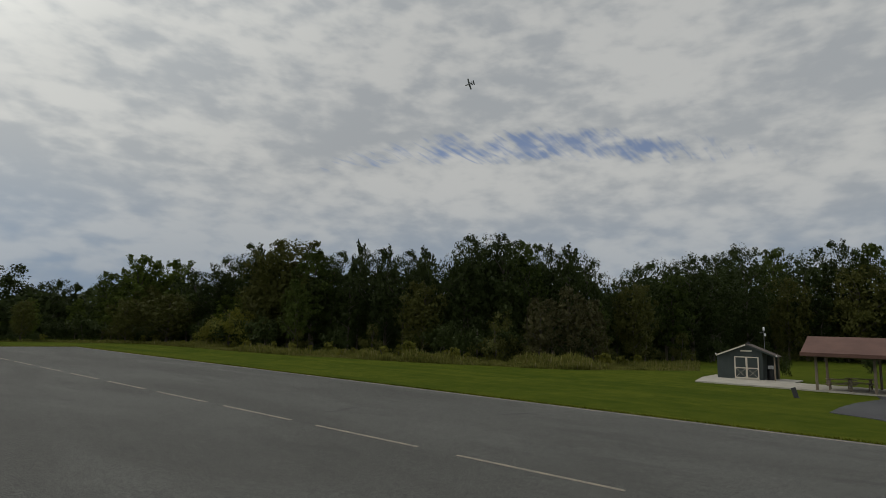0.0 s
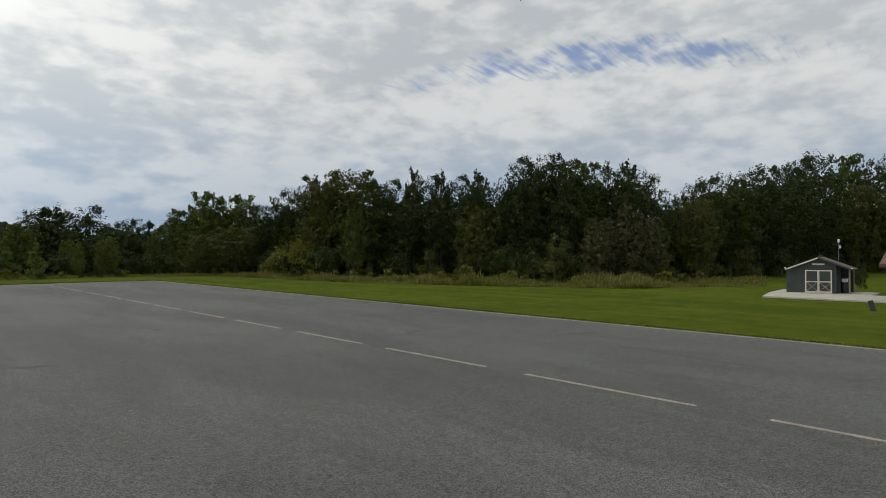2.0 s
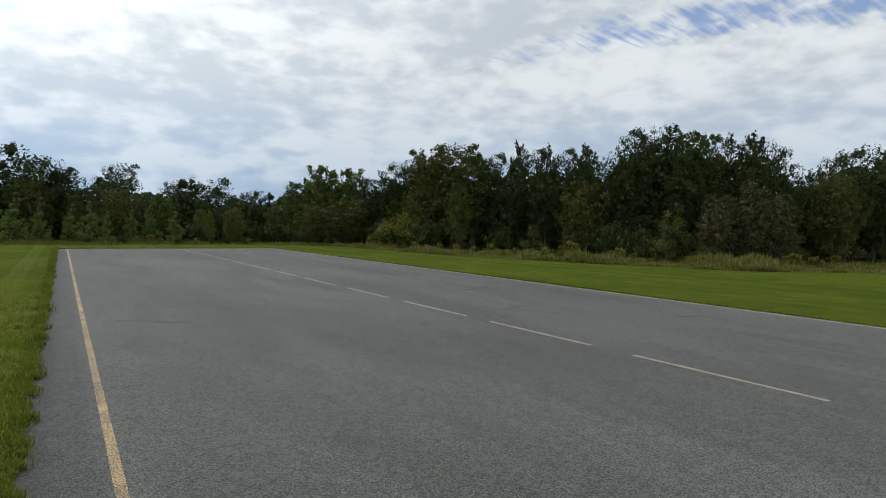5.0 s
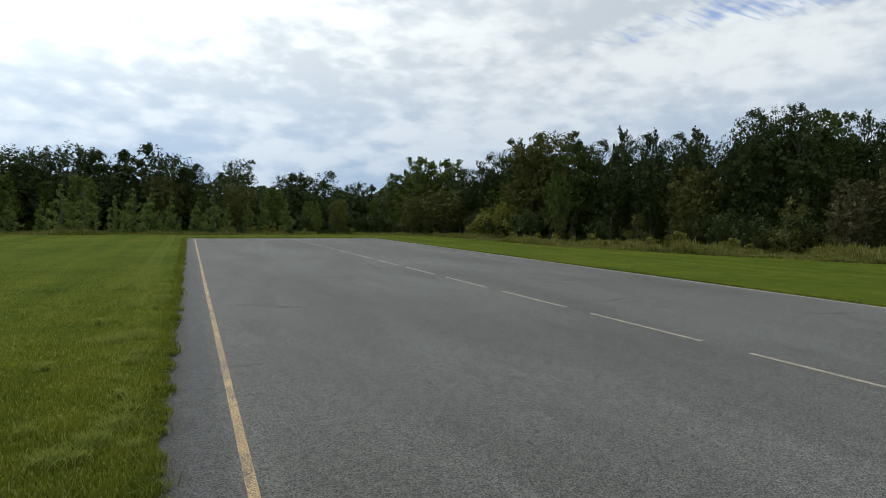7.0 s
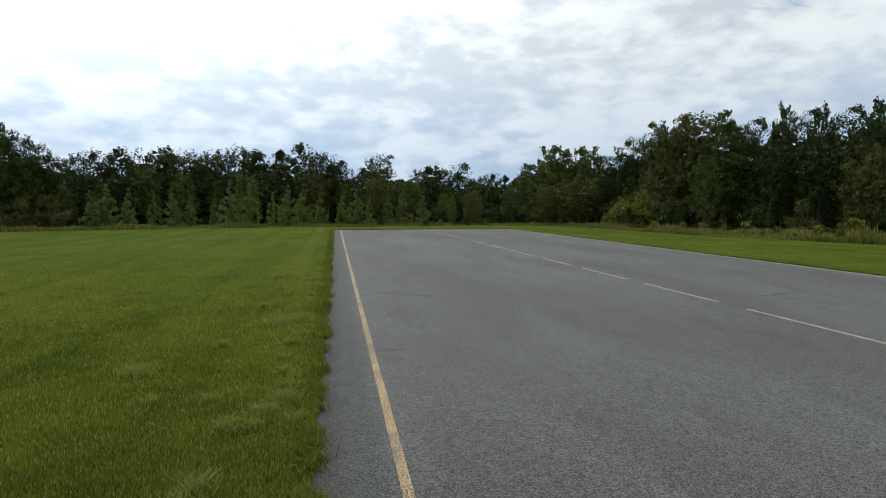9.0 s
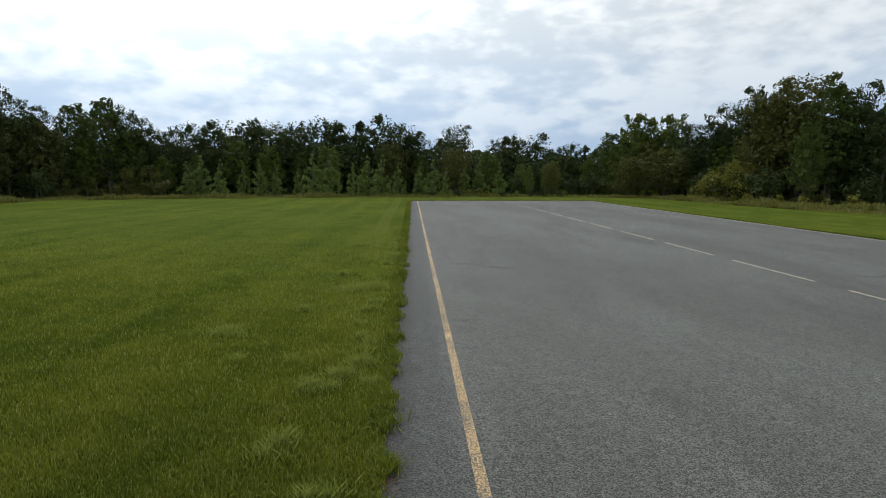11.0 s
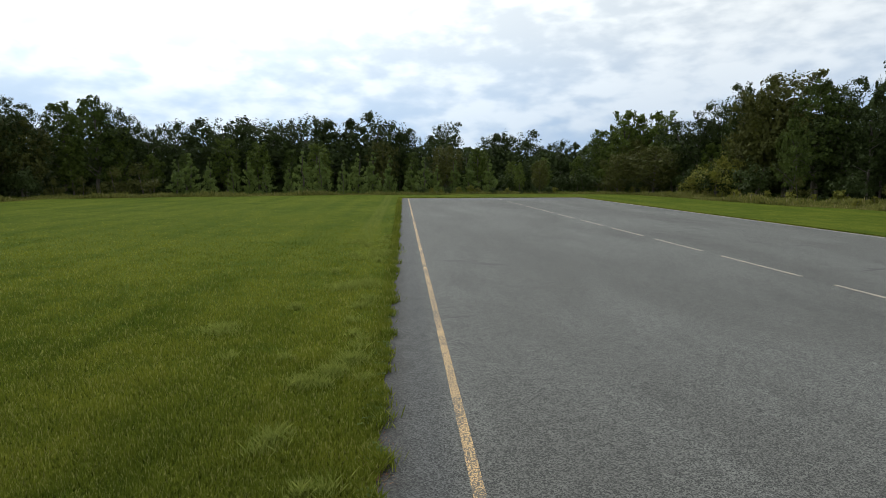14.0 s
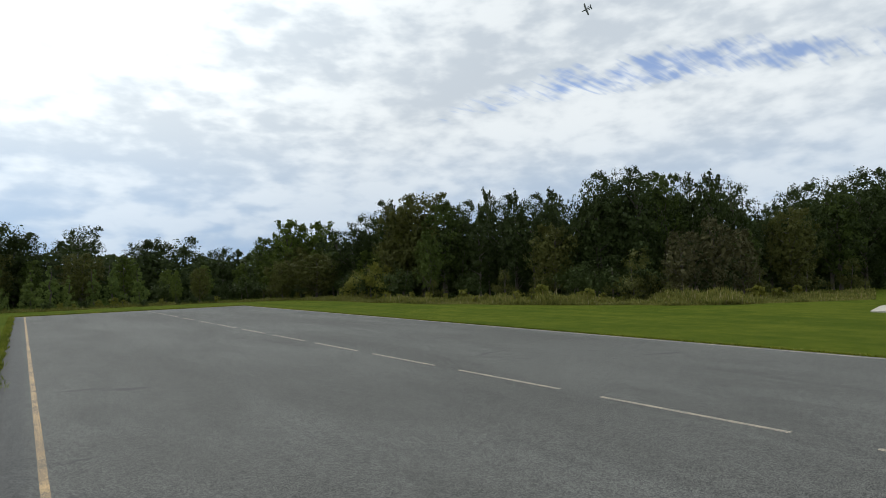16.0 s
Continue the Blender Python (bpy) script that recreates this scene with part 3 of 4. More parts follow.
# the trees that stand out: compass angle, breadth, kind
STANDING = [(-45, 1.0, "oak"), (-42.5, 0.9, "ash"), (-39.6, 0.85, "oak"), (-37.3, 0.6, "poplar"), (-35.9, 0.6, "oak"), (-34.2, 0.7, "oak"), (-32.2, 0.85, "oak"), (-29.4, 0.8, "ash"), (-27.1, 0.85, "ash"), (-25.2, 0.8, "oak"), (-23.2, 0.85, "oak"),
            (19.2, 0.8, "ash"), (21.5, 0.75, "lime"), (22.9, 0.7, "lime"), (24.7, 0.85, "lime"), (26.3, 0.8, "oak"), (28.0, 0.8, "oak"), (29.6, 0.7, "oak"), (31.5, 0.7, "oak"), (33.0, 0.7, "maple"), (34.9, 0.95, "maple"), (37.2, 0.85, "ash"), (38.9, 0.7, "oak"),
            (41.5, 0.42, "poplar"), (43.0, 0.6, "oak"), (44.2, 0.45, "poplar"), (46.0, 0.6, "oak"), (48.0, 0.5, "poplar"), (50.2, 0.6, "oak"), (52.2, 0.62, "oak"), (53.9, 0.66, "oak"), (56.0, 0.72, "oak"), (58.2, 0.66, "ash"), (60.4, 0.6, "oak"), (62.3, 0.52, "poplar"), (64.0, 0.6, "oak"), (66.8, 0.75, "oak"),
            (68.8, 0.66, "oak"), (71.2, 0.72, "oak"), (73.4, 0.72, "oak"), (75.6, 0.7, "oak"), (77.8, 0.66, "oak"), (80.0, 0.66, "ash"), (82.3, 0.66, "oak"), (85.0, 0.6, "oak"), (86.8, 0.6, "ash"), (89.5, 0.8, "oak"), (93, 0.9, "oak"), (97, 0.9, "oak")]


def rows_of_trees():
    # tall trees that make the skyline: one by one where they stand out, then the even far end
    for az, wide, kind in STANDING:
        edge = float(np.interp(az, EDGE_AZ, EDGE_D))
        el = float(np.interp(az, SKY_AZ, SKY_EL))
        d = edge + rng.uniform(6, 11)
        h = EYE[2] + d * math.tan(radians(el * float(np.interp(az, [-45, -30, 25, 45, 60, 95], [1.0, 1.08, 1.11, 1.05, 1.01, 1.0]))))
        a = radians(az)
        plant(kind, d * math.sin(a), d * math.cos(a), h, wide * 1.18)
    az = -21.0
    while az < 18.5:
        edge = float(np.interp(az, EDGE_AZ, EDGE_D))
        el = float(np.interp(az, SKY_AZ, SKY_EL))
        d = edge + 12 + rng.uniform(-2, 4)
        h = EYE[2] + d * math.tan(radians(el * 1.12 + 0.65)) + rng.uniform(-1.2, 1.1)
        kind = rng.choice(["wide", "wide", "wide", "oak"])
        a = radians(az)
        plant(kind, d * math.sin(a), d * math.cos(a), h, rng.uniform(0.8, 1.2) if kind == "wide" else rng.uniform(0.95, 1.25))
        az += math.degrees(rng.uniform(4.6, 9.0) / d)
    # middle storey
    az = -46.0
    while az < 100:
        edge = float(np.interp(az, EDGE_AZ, EDGE_D))
        el = float(np.interp(az, SKY_AZ, SKY_EL))
        d = edge + rng.uniform(3, 7)
        h = (EYE[2] + d * math.tan(radians(el))) * rng.uniform(0.6, 0.86)
        if -30 < az < 18:
            kind = rng.choice(["lime", "lime", "ash", "lime", "maple"])
        elif az < 34:
            kind = rng.choice(["lime", "maple", "ash", "maple"])
        else:
            kind = rng.choice(["oak", "maple", "ash", "poplar"])
        a = radians(az)
        plant(kind, d * math.sin(a), d * math.cos(a), h, rng.uniform(0.8, 1.1))
        az += math.degrees(rng.uniform(4.6, 6.6) / d)
    # shrubs and young trees along the edge
    az = -46.0
    while az < 98:
        edge = float(np.interp(az, EDGE_AZ, EDGE_D))
        a = radians(az)
        if -23 < az < 9:
            d = edge - rng.uniform(0, 7)
            plant(rng.choice(["cone", "cone2"]), d * math.sin(a), d * math.cos(a), rng.uniform(4.2, 7.0), rng.uniform(0.85, 1.2))
            step = rng.uniform(2.0, 3.6)
        else:
            d = edge - rng.uniform(-1.5, 1.5)
            plant(rng.choice(["shrub", "shrub2", "shrub"]), d * math.sin(a), d * math.cos(a), rng.uniform(2.6, 5.4), rng.uniform(0.8, 1.1))
            step = rng.uniform(3.0, 5.0)
        az += math.degrees(step / d)


rows_of_trees()
# single bushes and trees before the edge: compass angle, distance, height, breadth, kind
for az, d, h, wide, kind in [(29.6, 87, 6.0, 0.95, "gold"), (27.6, 89, 4.3, 0.85, "gold"), (24.2, 97, 7.6, 1.5, "maple"), (21.0, 99, 6.6, 1.1, "maple"), (11.6, 99, 5.2, 0.7, "lime"), (13.6, 100, 5.6, 0.8, "maple"),
                             (30.2, 95, 7.6, 0.9, "lime"), (35.4, 81, 9.6, 0.85, "ash"), (59.6, 66, 7.4, 0.9, "brown"), (62.4, 68, 8.8, 0.95, "brown"), (64.6, 71, 7.6, 0.9, "brown"),
                             (55.5, 65, 5.6, 0.85, "shrub2"), (51.8, 66, 4.4, 0.8, "shrub"), (80.7, 66, 2.4, 0.5, "shrub"), (86.5, 84, 2.6, 0.5, "shrub"), (46.6, 63, 2.1, 1.15, "weed"), (51.2, 61.5, 1.6, 1.2, "weed")]:
    plant(kind, d * math.sin(radians(az)), d * math.cos(radians(az)), h, wide)


# bushy weeds standing out of the tall grass
for az in np.arange(21.0, 70.0, 1.45):
    az = az + rng.uniform(-0.6, 0.6)
    d = float(np.interp(az, MOWN_AZ, MOWN_D)) + rng.uniform(1.5, 12)
    plant("weed", d * math.sin(radians(az)), d * math.cos(radians(az)), rng.uniform(0.8, 1.5), rng.uniform(0.9, 1.5))


# low scrub behind the runway end
for x in np.arange(3.0, 26.0, 1.6):
    plant("weed" if rng.uniform() < 0.4 else "shrub", x + rng.uniform(-0.6, 0.6), 93 + rng.uniform(-1.5, 1.5), rng.uniform(0.8, 1.5), rng.uniform(0.9, 1.2))


def woods_depth():
    """The mass of the woods behind the edge trees, too deep to count."""
    n = 84000
    az = rng.uniform(-50, 104, n)
    edge = np.interp(az, EDGE_AZ, EDGE_D)
    el = np.interp(az, SKY_AZ, SKY_EL)
    d = edge + rng.uniform(8, 34, n)
    top = EYE[2] + d * np.tan(np.radians(el))
    ragged = 0.82 + 0.2 * np.array([noise.noise((q * 0.45, 0.0, 4.0)) for q in az])
    z = top * ragged * rng.uniform(0, 1, n) ** 1.1
    a = np.radians(az)
    c = np.stack([d * np.sin(a), d * np.cos(a), z], 1)
    nr = np.stack([-np.sin(a), -np.cos(a), np.full(n, 0.6)], 1)
    # and the thick understorey far inside
    m = 18000
    az = rng.uniform(-50, 104, m)
    d = np.interp(az, EDGE_AZ, EDGE_D) + rng.uniform(14, 34, m)
    a = np.radians(az)
    high = (EYE[2] + d * np.tan(np.radians(np.interp(az, SKY_AZ, SKY_EL)))) * 0.5
    c2 = np.stack([d * np.sin(a), d * np.cos(a), high * rng.uniform(0, 1, m)], 1)
    n2 = np.stack([-np.sin(a), -np.cos(a), np.full(m, 0.3)], 1)
    ob = quads("far_woods", np.concatenate([sprays(c, nr, 0.46), sprays(c2, n2, 1.25)]), LEAF_DARK)
    tagged(ob, "deep dark green woods behind the field", "woods", kind="stuff")


woods_depth()


# ------------------------------------------------------------------ grass
def blades(x, y, z0, h, w, lean, mat, name, label, category="grass"):
    """Bent grass blades, one kite-shaped quad each."""
    n = len(x)
    a = rng.uniform(0, 2 * np.pi, n)
    side = np.stack([np.cos(a), np.sin(a), np.zeros(n)], 1)
    out = np.stack([-np.sin(a), np.cos(a), np.zeros(n)], 1) * (lean * rng.uniform(-1, 1, n))[:, None]
    foot = np.stack([x, y, np.full(n, z0) if np.isscalar(z0) else z0], 1)
    hh = h[:, None] * np.array([0, 0, 1.0])
    ww = (side.T * w).T
    v = np.stack([foot - ww * 0.5, foot + ww * 0.5, foot + hh * 0.65 + out * 0.56 + ww * 0.45, foot + hh + out], 1)
    ob = quads(name, v, mat)
    return tagged(ob, label, category, kind="stuff")


def field_grass():
    # lawn beside the runway, dense near the eye and sparser far off
    n = 245000
    y = np.where(rng.uniform(0, 1, n) < 0.9, 4.4 / (1 - 0.93 * rng.uniform(0, 1, n)), rng.uniform(-8, 4.4, n))
    keep = rng.uniform(0, 1, n) > np.clip((y - 16) / 46, 0, 1)
    y = y[keep]
    n = len(y)
    x = RUN_L + 0.02 - (4.5 + np.abs(y) * 0.78) * rng.uniform(0, 1, n)
    clump = np.array([noise.noise((a * 1.3, b * 1.3, 0.0)) for a, b in zip(x, y)])
    w = (0.009 + 0.0012 * np.abs(y)) * rng.uniform(0.6, 1.3, n)
    h = (0.085 - 0.0012 * np.abs(y)) * (0.75 + 0.5 * rng.uniform(0, 1, n) + 0.55 * clump)
    blades(x, y, 0.0, np.maximum(h, 0.02), w, h * 0.8, BLADE, "grass", "short green mown grass beside the runway")
    # ragged fringe hanging over the asphalt's edges
    n = 34000
    y = -6 + 82.5 * rng.uniform(0, 1, n) ** 2.0
    lump = np.array([noise.noise((4.0, b * 1.6, 1.0)) + 0.7 * noise.noise((4.0, b * 4.3, 1.0)) for b in y])
    x = RUN_L - 0.1 + 0.15 * lump + np.abs(rng.normal(0, 0.07, n)) * (0.5 + 0.9 * lump) + rng.normal(0, 0.06, n)
    h = (0.09 + 0.08 * lump + 0.05 * rng.uniform(0, 1, n)) * (1 + np.abs(y) * 0.006)
    blades(x, y, 0.0, np.maximum(h, 0.04), 0.008 + np.abs(y) * 0.0012, h, BLADE, "grass_fringe", "ragged dark grass fringe along the asphalt edge")
    n = 9000
    y = rng.uniform(-2, 76.8, n)
    x = RUN_R + 0.06 + np.abs(rng.normal(0, 0.12, n))
    blades(x, y, 0.0, rng.uniform(0.04, 0.12, n), np.full(n, 0.05), np.full(n, 0.08), BLADE, "grass_fringe", "ragged grass fringe along the far asphalt edge")
    n = 5000
    x = rng.uniform(RUN_L, RUN_R, n)
    y = RUN_END + 0.06 + np.abs(rng.normal(0, 0.2, n))
    blades(x, y, 0.0, rng.uniform(0.06, 0.16, n), np.full(n, 0.06), np.full(n, 0.08), BLADE, "grass_fringe", "ragged grass fringe at the runway end")


field_grass()


def tuft(x, y, r, count):
    a, o = rng.uniform(0, 6.28, count), r * np.abs(rng.normal(0, 0.6, count))
    return np.stack([x + np.cos(a) * o, y + np.sin(a) * o], 1)


def pale_tufts():
    ps = []
    for x, y, r in [(-1.71, 6.6, 0.26), (-1.69, 8.45, 0.26), (-1.0, 9.5, 0.34), (-1.3, 8.9, 0.24), (-1.82, 15.9, 0.5), (-1.2, 16.4, 0.5), (-3.9, 11.6, 0.4), (-0.9, 23.0, 0.6)]:
        ps.append(tuft(x, y, r, int(620 * r / 0.3)))
    for i in range(34):
        y = 4.5 + 26 * rng.uniform(0, 1) ** 1.5
        ps.append(tuft(RUN_L - 0.25 - abs(rng.normal(0, 1.3)), y, rng.uniform(0.1, 0.26) * (1 + y * 0.03), int(rng.uniform(90, 260))))
    p = np.vstack(ps)
    n = len(p)
    h = rng.uniform(0.06, 0.2, n)
    blades(p[:, 0], p[:, 1], 0.0, h, 0.005 + 0.0004 * p[:, 1], h * 1.1, PALE_BLADE, "grass_tuft", "pale long-bladed grass tufts in the lawn", "grass tuft")
    # low clover leaves near the edge
    n = 4200
    y = 3.0 + 24 * rng.uniform(0, 1, n) ** 1.7
    bunch = np.array([noise.noise((7.0, b * 2.2, 3.0)) for b in y])
    y, bunch = y[bunch > 0.02], bunch[bunch > 0.02]
    n = len(y)
    x = RUN_L - np.abs(rng.normal(0, 0.12, n)) + 0.02 + 0.22 * bunch
    c = np.stack([x, y, rng.uniform(0.04, 0.1, n)], 1)
    ob = quads("clover", sprays(c, np.tile(np.array([0, 0, 1.0]), (n, 1)), 0.026, 0.45), LEAF_CONE)
    tagged(ob, "low clover leaves in the grass edge", "clover", kind="stuff")
    n = 1500
    y, x = rng.normal(6.0, 0.3, n), rng.normal(RUN_L - 0.03, 0.08, n)
    blades(x, y, 0.0, rng.uniform(0.02, 0.05, n), np.full(n, 0.01), np.full(n, 0.09), DRY, "dry_grass", "dry reddish grass clippings at the asphalt edge")


DRY = leafy("dry clippings", (0.13, 0.06, 0.03), (0.26, 0.14, 0.07), 0.2)
pale_tufts()


def weed_band():
    """Tall wild grass between the mown field and the woods, in uneven swells."""
    n = 72000
    az = np.concatenate([rng.uniform(-44, 20, n // 3), rng.uniform(20, 74, n - n // 3)])
    start = np.interp(az, MOWN_AZ, MOWN_D)
    deep = np.minimum(np.interp(az, EDGE_AZ, EDGE_D) - start, 18)
    f = rng.uniform(0, 1, n) ** 1.3
    a = np.radians(az)
    d = start + deep * f
    x, y = d * np.sin(a), d * np.cos(a)
    d += np.array([2.2 * noise.noise((p * 0.11, q * 0.11, 6.0)) for p, q in zip(x, y)])
    x, y = d * np.sin(a), d * np.cos(a)
    lump = np.array([noise.noise((p * 0.16, q * 0.16, 2.0)) + 0.5 * noise.noise((p * 0.6, q * 0.6, 2.0)) for p, q in zip(x, y)])
    tall = np.interp(az, [-44, -22, 10, 22, 40, 60, 72], [0.6, 0.6, 0.4, 0.5, 0.9, 0.85, 0.55])
    h = tall * (0.28 + 1.8 * np.clip(lump + 0.12, 0, 1)) * rng.uniform(0.6, 1.2, n) * np.interp(f, [0, 0.08, 0.5, 1], [0.55, 1.0, 0.8, 0.6])
    blades(x, y, 0.0, h, 0.07 + 0.0006 * d, h * 0.6, WEED, "tall_grass", "tall uneven wild grass and weeds before the woods")
    # leafy weeds among the grass
    sel = (rng.uniform(0, 1, n) < 0.45) & (lump > -0.15)
    c = np.stack([x[sel], y[sel], h[sel] * rng.uniform(0.15, 0.9, sel.sum())], 1)
    leafs = sprays(c, np.tile(np.array([0, -0.4, 0.7]), (len(c), 1)), 0.13, 0.6)
    tagged(quads("weed_leaves", leafs, LEAF_WEED), "leafy green weeds among the wild grass", "weeds", kind="stuff")
    pick = rng.uniform(0, 1, n) < 0.05
    hs = h[pick] * rng.uniform(1.1, 1.45, pick.sum())
    blades(x[pick], y[pick], 0.0, hs, 0.05 + 0.0004 * d[pick], hs * 0.2, SEED, "seed_heads", "dry straw-coloured seed heads above the wild grass")


weed_band()


# ------------------------------------------------------------------ shed
def shed():
    s = thing("shed", (54.0, 11.65, 0.1), "grey-green wooden garden shed with cream double doors", "shed", turn=5)
    # local axes: x away from the runway, y towards the far end
    w0, w1, depth, eave, peak = -1.2, 2.25, 3.2, 1.95, 2.85
    mid = 0.0
    bm = bmesh.new()

    def prof(y):
        return eave + (peak - eave) * max(0.0, 1 - abs(y - mid) / 2.15)

    outline = [(w0, 0), (w1, 0), (w1, prof(w1)), (mid, prof(mid)), (w0, prof(w0))]
    f = bm.faces.new([bm.verts.new((0, y, z)) for y, z in outline])
    g = bmesh.ops.extrude_face_region(bm, geom=[f])
    bmesh.ops.translate(bm, verts=[v for v in g["geom"] if isinstance(v, bmesh.types.BMVert)], vec=(depth, 0, 0))
    bmesh.ops.recalc_face_normals(bm, faces=list(bm.faces))
    part("wall", bm, SIDING, s)
    for i in range(12):
        y = w0 + 0.14 + i * 0.27
        if -0.98 < y < 0.98 or y > w1 - 0.05:
            continue
        part("batten", boxed(-0.014, 0.004, y - 0.02, y + 0.02, 0.02, prof(y) - 0.06), SIDING, s)
    for sgn in (1, -1):
        bm = bmesh.new()
        y_out = sgn * 2.3
        z_out = prof(0) - (peak - eave) * 2.3 / 2.15
        ring = [(-0.22, 0, peak + 0.02), (depth + 0.22, 0, peak + 0.02), (depth + 0.22, y_out, z_out + 0.02), (-0.22, y_out, z_out + 0.02)]
        f = bm.faces.new([bm.verts.new(p) for p in ring])
        g = bmesh.ops.extrude_face_region(bm, geom=[f])
        bmesh.ops.translate(bm, verts=[v for v in g["geom"] if isinstance(v, bmesh.types.BMVert)], vec=(0, 0, 0.07))
        bmesh.ops.recalc_face_normals(bm, faces=list(bm.faces))
        r = part("roof", bm, SHINGLE, s)
        bm = bmesh.new()
        beam(bm, (-0.24, sgn * 0.0, peak + 0.0), (-0.24, y_out, z_out + 0.0), 0.03, 0.11)
        part("fascia", bm, TRIM if sgn > 0 else SIDING, r)
    door = part("door_panel", boxed(-0.03, -0.006, -0.9, 0.9, 0.06, 1.86), SIDING, s, "double doors with cream cross bracing")
    for y in (-0.87, -0.03, 0.03, 0.87):
        part("stile", boxed(-0.062, -0.032, y - 0.045, y + 0.045, 0.06, 1.86), TRIM, door)
    for z in (0.11, 0.92, 1.82):
        for y in (-0.45, 0.45):
            part("rail", boxed(-0.06, -0.034, y - 0.372, y + 0.372, z - 0.045, z + 0.045), TRIM, door)
    for y in (-0.45, 0.45):
        for flip in (1, -1):
            bm = bmesh.new()
            beam(bm, (-0.046 - 0.004 * flip, y - 0.36 * flip, 0.17), (-0.046 - 0.004 * flip, y + 0.36 * flip, 0.86), 0.07, 0.018)
            part("brace", bm, TRIM, door)
    part("handle", boxed(-0.1, -0.064, 0.05, 0.075, 0.95, 1.12, 0.006), DARK_METAL, door, "dark metal handle")
    part("ramp", boxed(-0.75, -0.065, -0.95, 0.95, -0.0, 0.055), CONCRETE, s, "low concrete door sill")
    part("sign_board", boxed(-0.03, -0.004, -0.42, 0.42, 2.28, 2.4, 0.005), TRIM, s, "small pale plate above the doors")
    for y, z in ((2.3, 2.02), (-2.25, 2.02)):
        bm = bmesh.new()
        rod(bm, (-0.34, y, z), (-0.2, y, z), 0.065, 0.05, 12)
        part("lamp", bm, WHITE, s, "white eave floodlight")
    # open bay beside the body, under the same roof
    part("post", boxed(-0.05, 0.06, -2.12, -2.01, 0, 1.98, 0.01), TIMBER, s, "timber porch post")
    part("post", boxed(depth - 0.1, depth, -2.12, -2.01, 0, 1.98, 0.01), TIMBER, s)
    part("back_wall", boxed(depth - 0.06, depth - 0.004, -2.0, w0 - 0.004, 0, 2.0), SIDING, s)
    bm = bmesh.new()
    rod(bm, (depth * 0.5, 0, peak + 0.08), (depth * 0.5, 0, peak + 0.26), 0.14, 0.1, 10)
    part("vent", bm, DARK_METAL, s, "small dark roof vent")


shed()


def barrel():
    b = thing("drum", (55.3, 10.1, 0.1), "dark steel drum under the shed's lean-to", "drum")
    bm = bmesh.new()
    rod(bm, (0, 0, 0), (0, 0, 0.88), 0.29, 0.29, 20)
    part("body", bm, DARK_METAL, b)
    for z in (0.02, 0.3, 0.58, 0.86):
        bm = bmesh.new()
        rod(bm, (0, 0, z - 0.015), (0, 0, z + 0.015), 0.305, 0.305, 20)
        part("hoop", bm, DARK_METAL, b)
    c = thing("storage_box", (55.3, 10.1, 0.995), "pale plastic box on a drum", "box")
    part("body", boxed(-0.2, 0.2, -0.18, 0.18, 0, 0.26, 0.02), WHITE, c)
    part("lid", boxed(-0.22, 0.22, -0.2, 0.2, 0.262, 0.3, 0.01), GREY, c)


barrel()


def mast():
    m = thing("weather_mast", (58.4, 11.1, 0), "thin grey mast with a small white weather sensor", "mast")
    bm = bmesh.new()
    rod(bm, (0, 0, 0), (0, 0, 4.25), 0.022, 0.016, 8)
    part("pole", bm, GREY, m)
    bm = bmesh.new()
    rod(bm, (0, 0, 4.05), (0, 0.35, 4.05), 0.015, 0.015, 6)
    part("arm", bm, GREY, m)
    bm = bmesh.new()
    rod(bm, (0, 0, 4.26), (0, 0, 4.5), 0.08, 0.08, 12)
    rod(bm, (0, 0, 4.5), (0, 0, 4.56), 0.1, 0.03, 12)
    part("sensor", bm, WHITE, m, "white weather sensor")
    bm = bmesh.new()
    box(bm, -0.1, 0.1, -0.16, -0.04, 3.75, 4.0, 0.01)
    part("sensor_box", bm, WHITE, m)


mast()


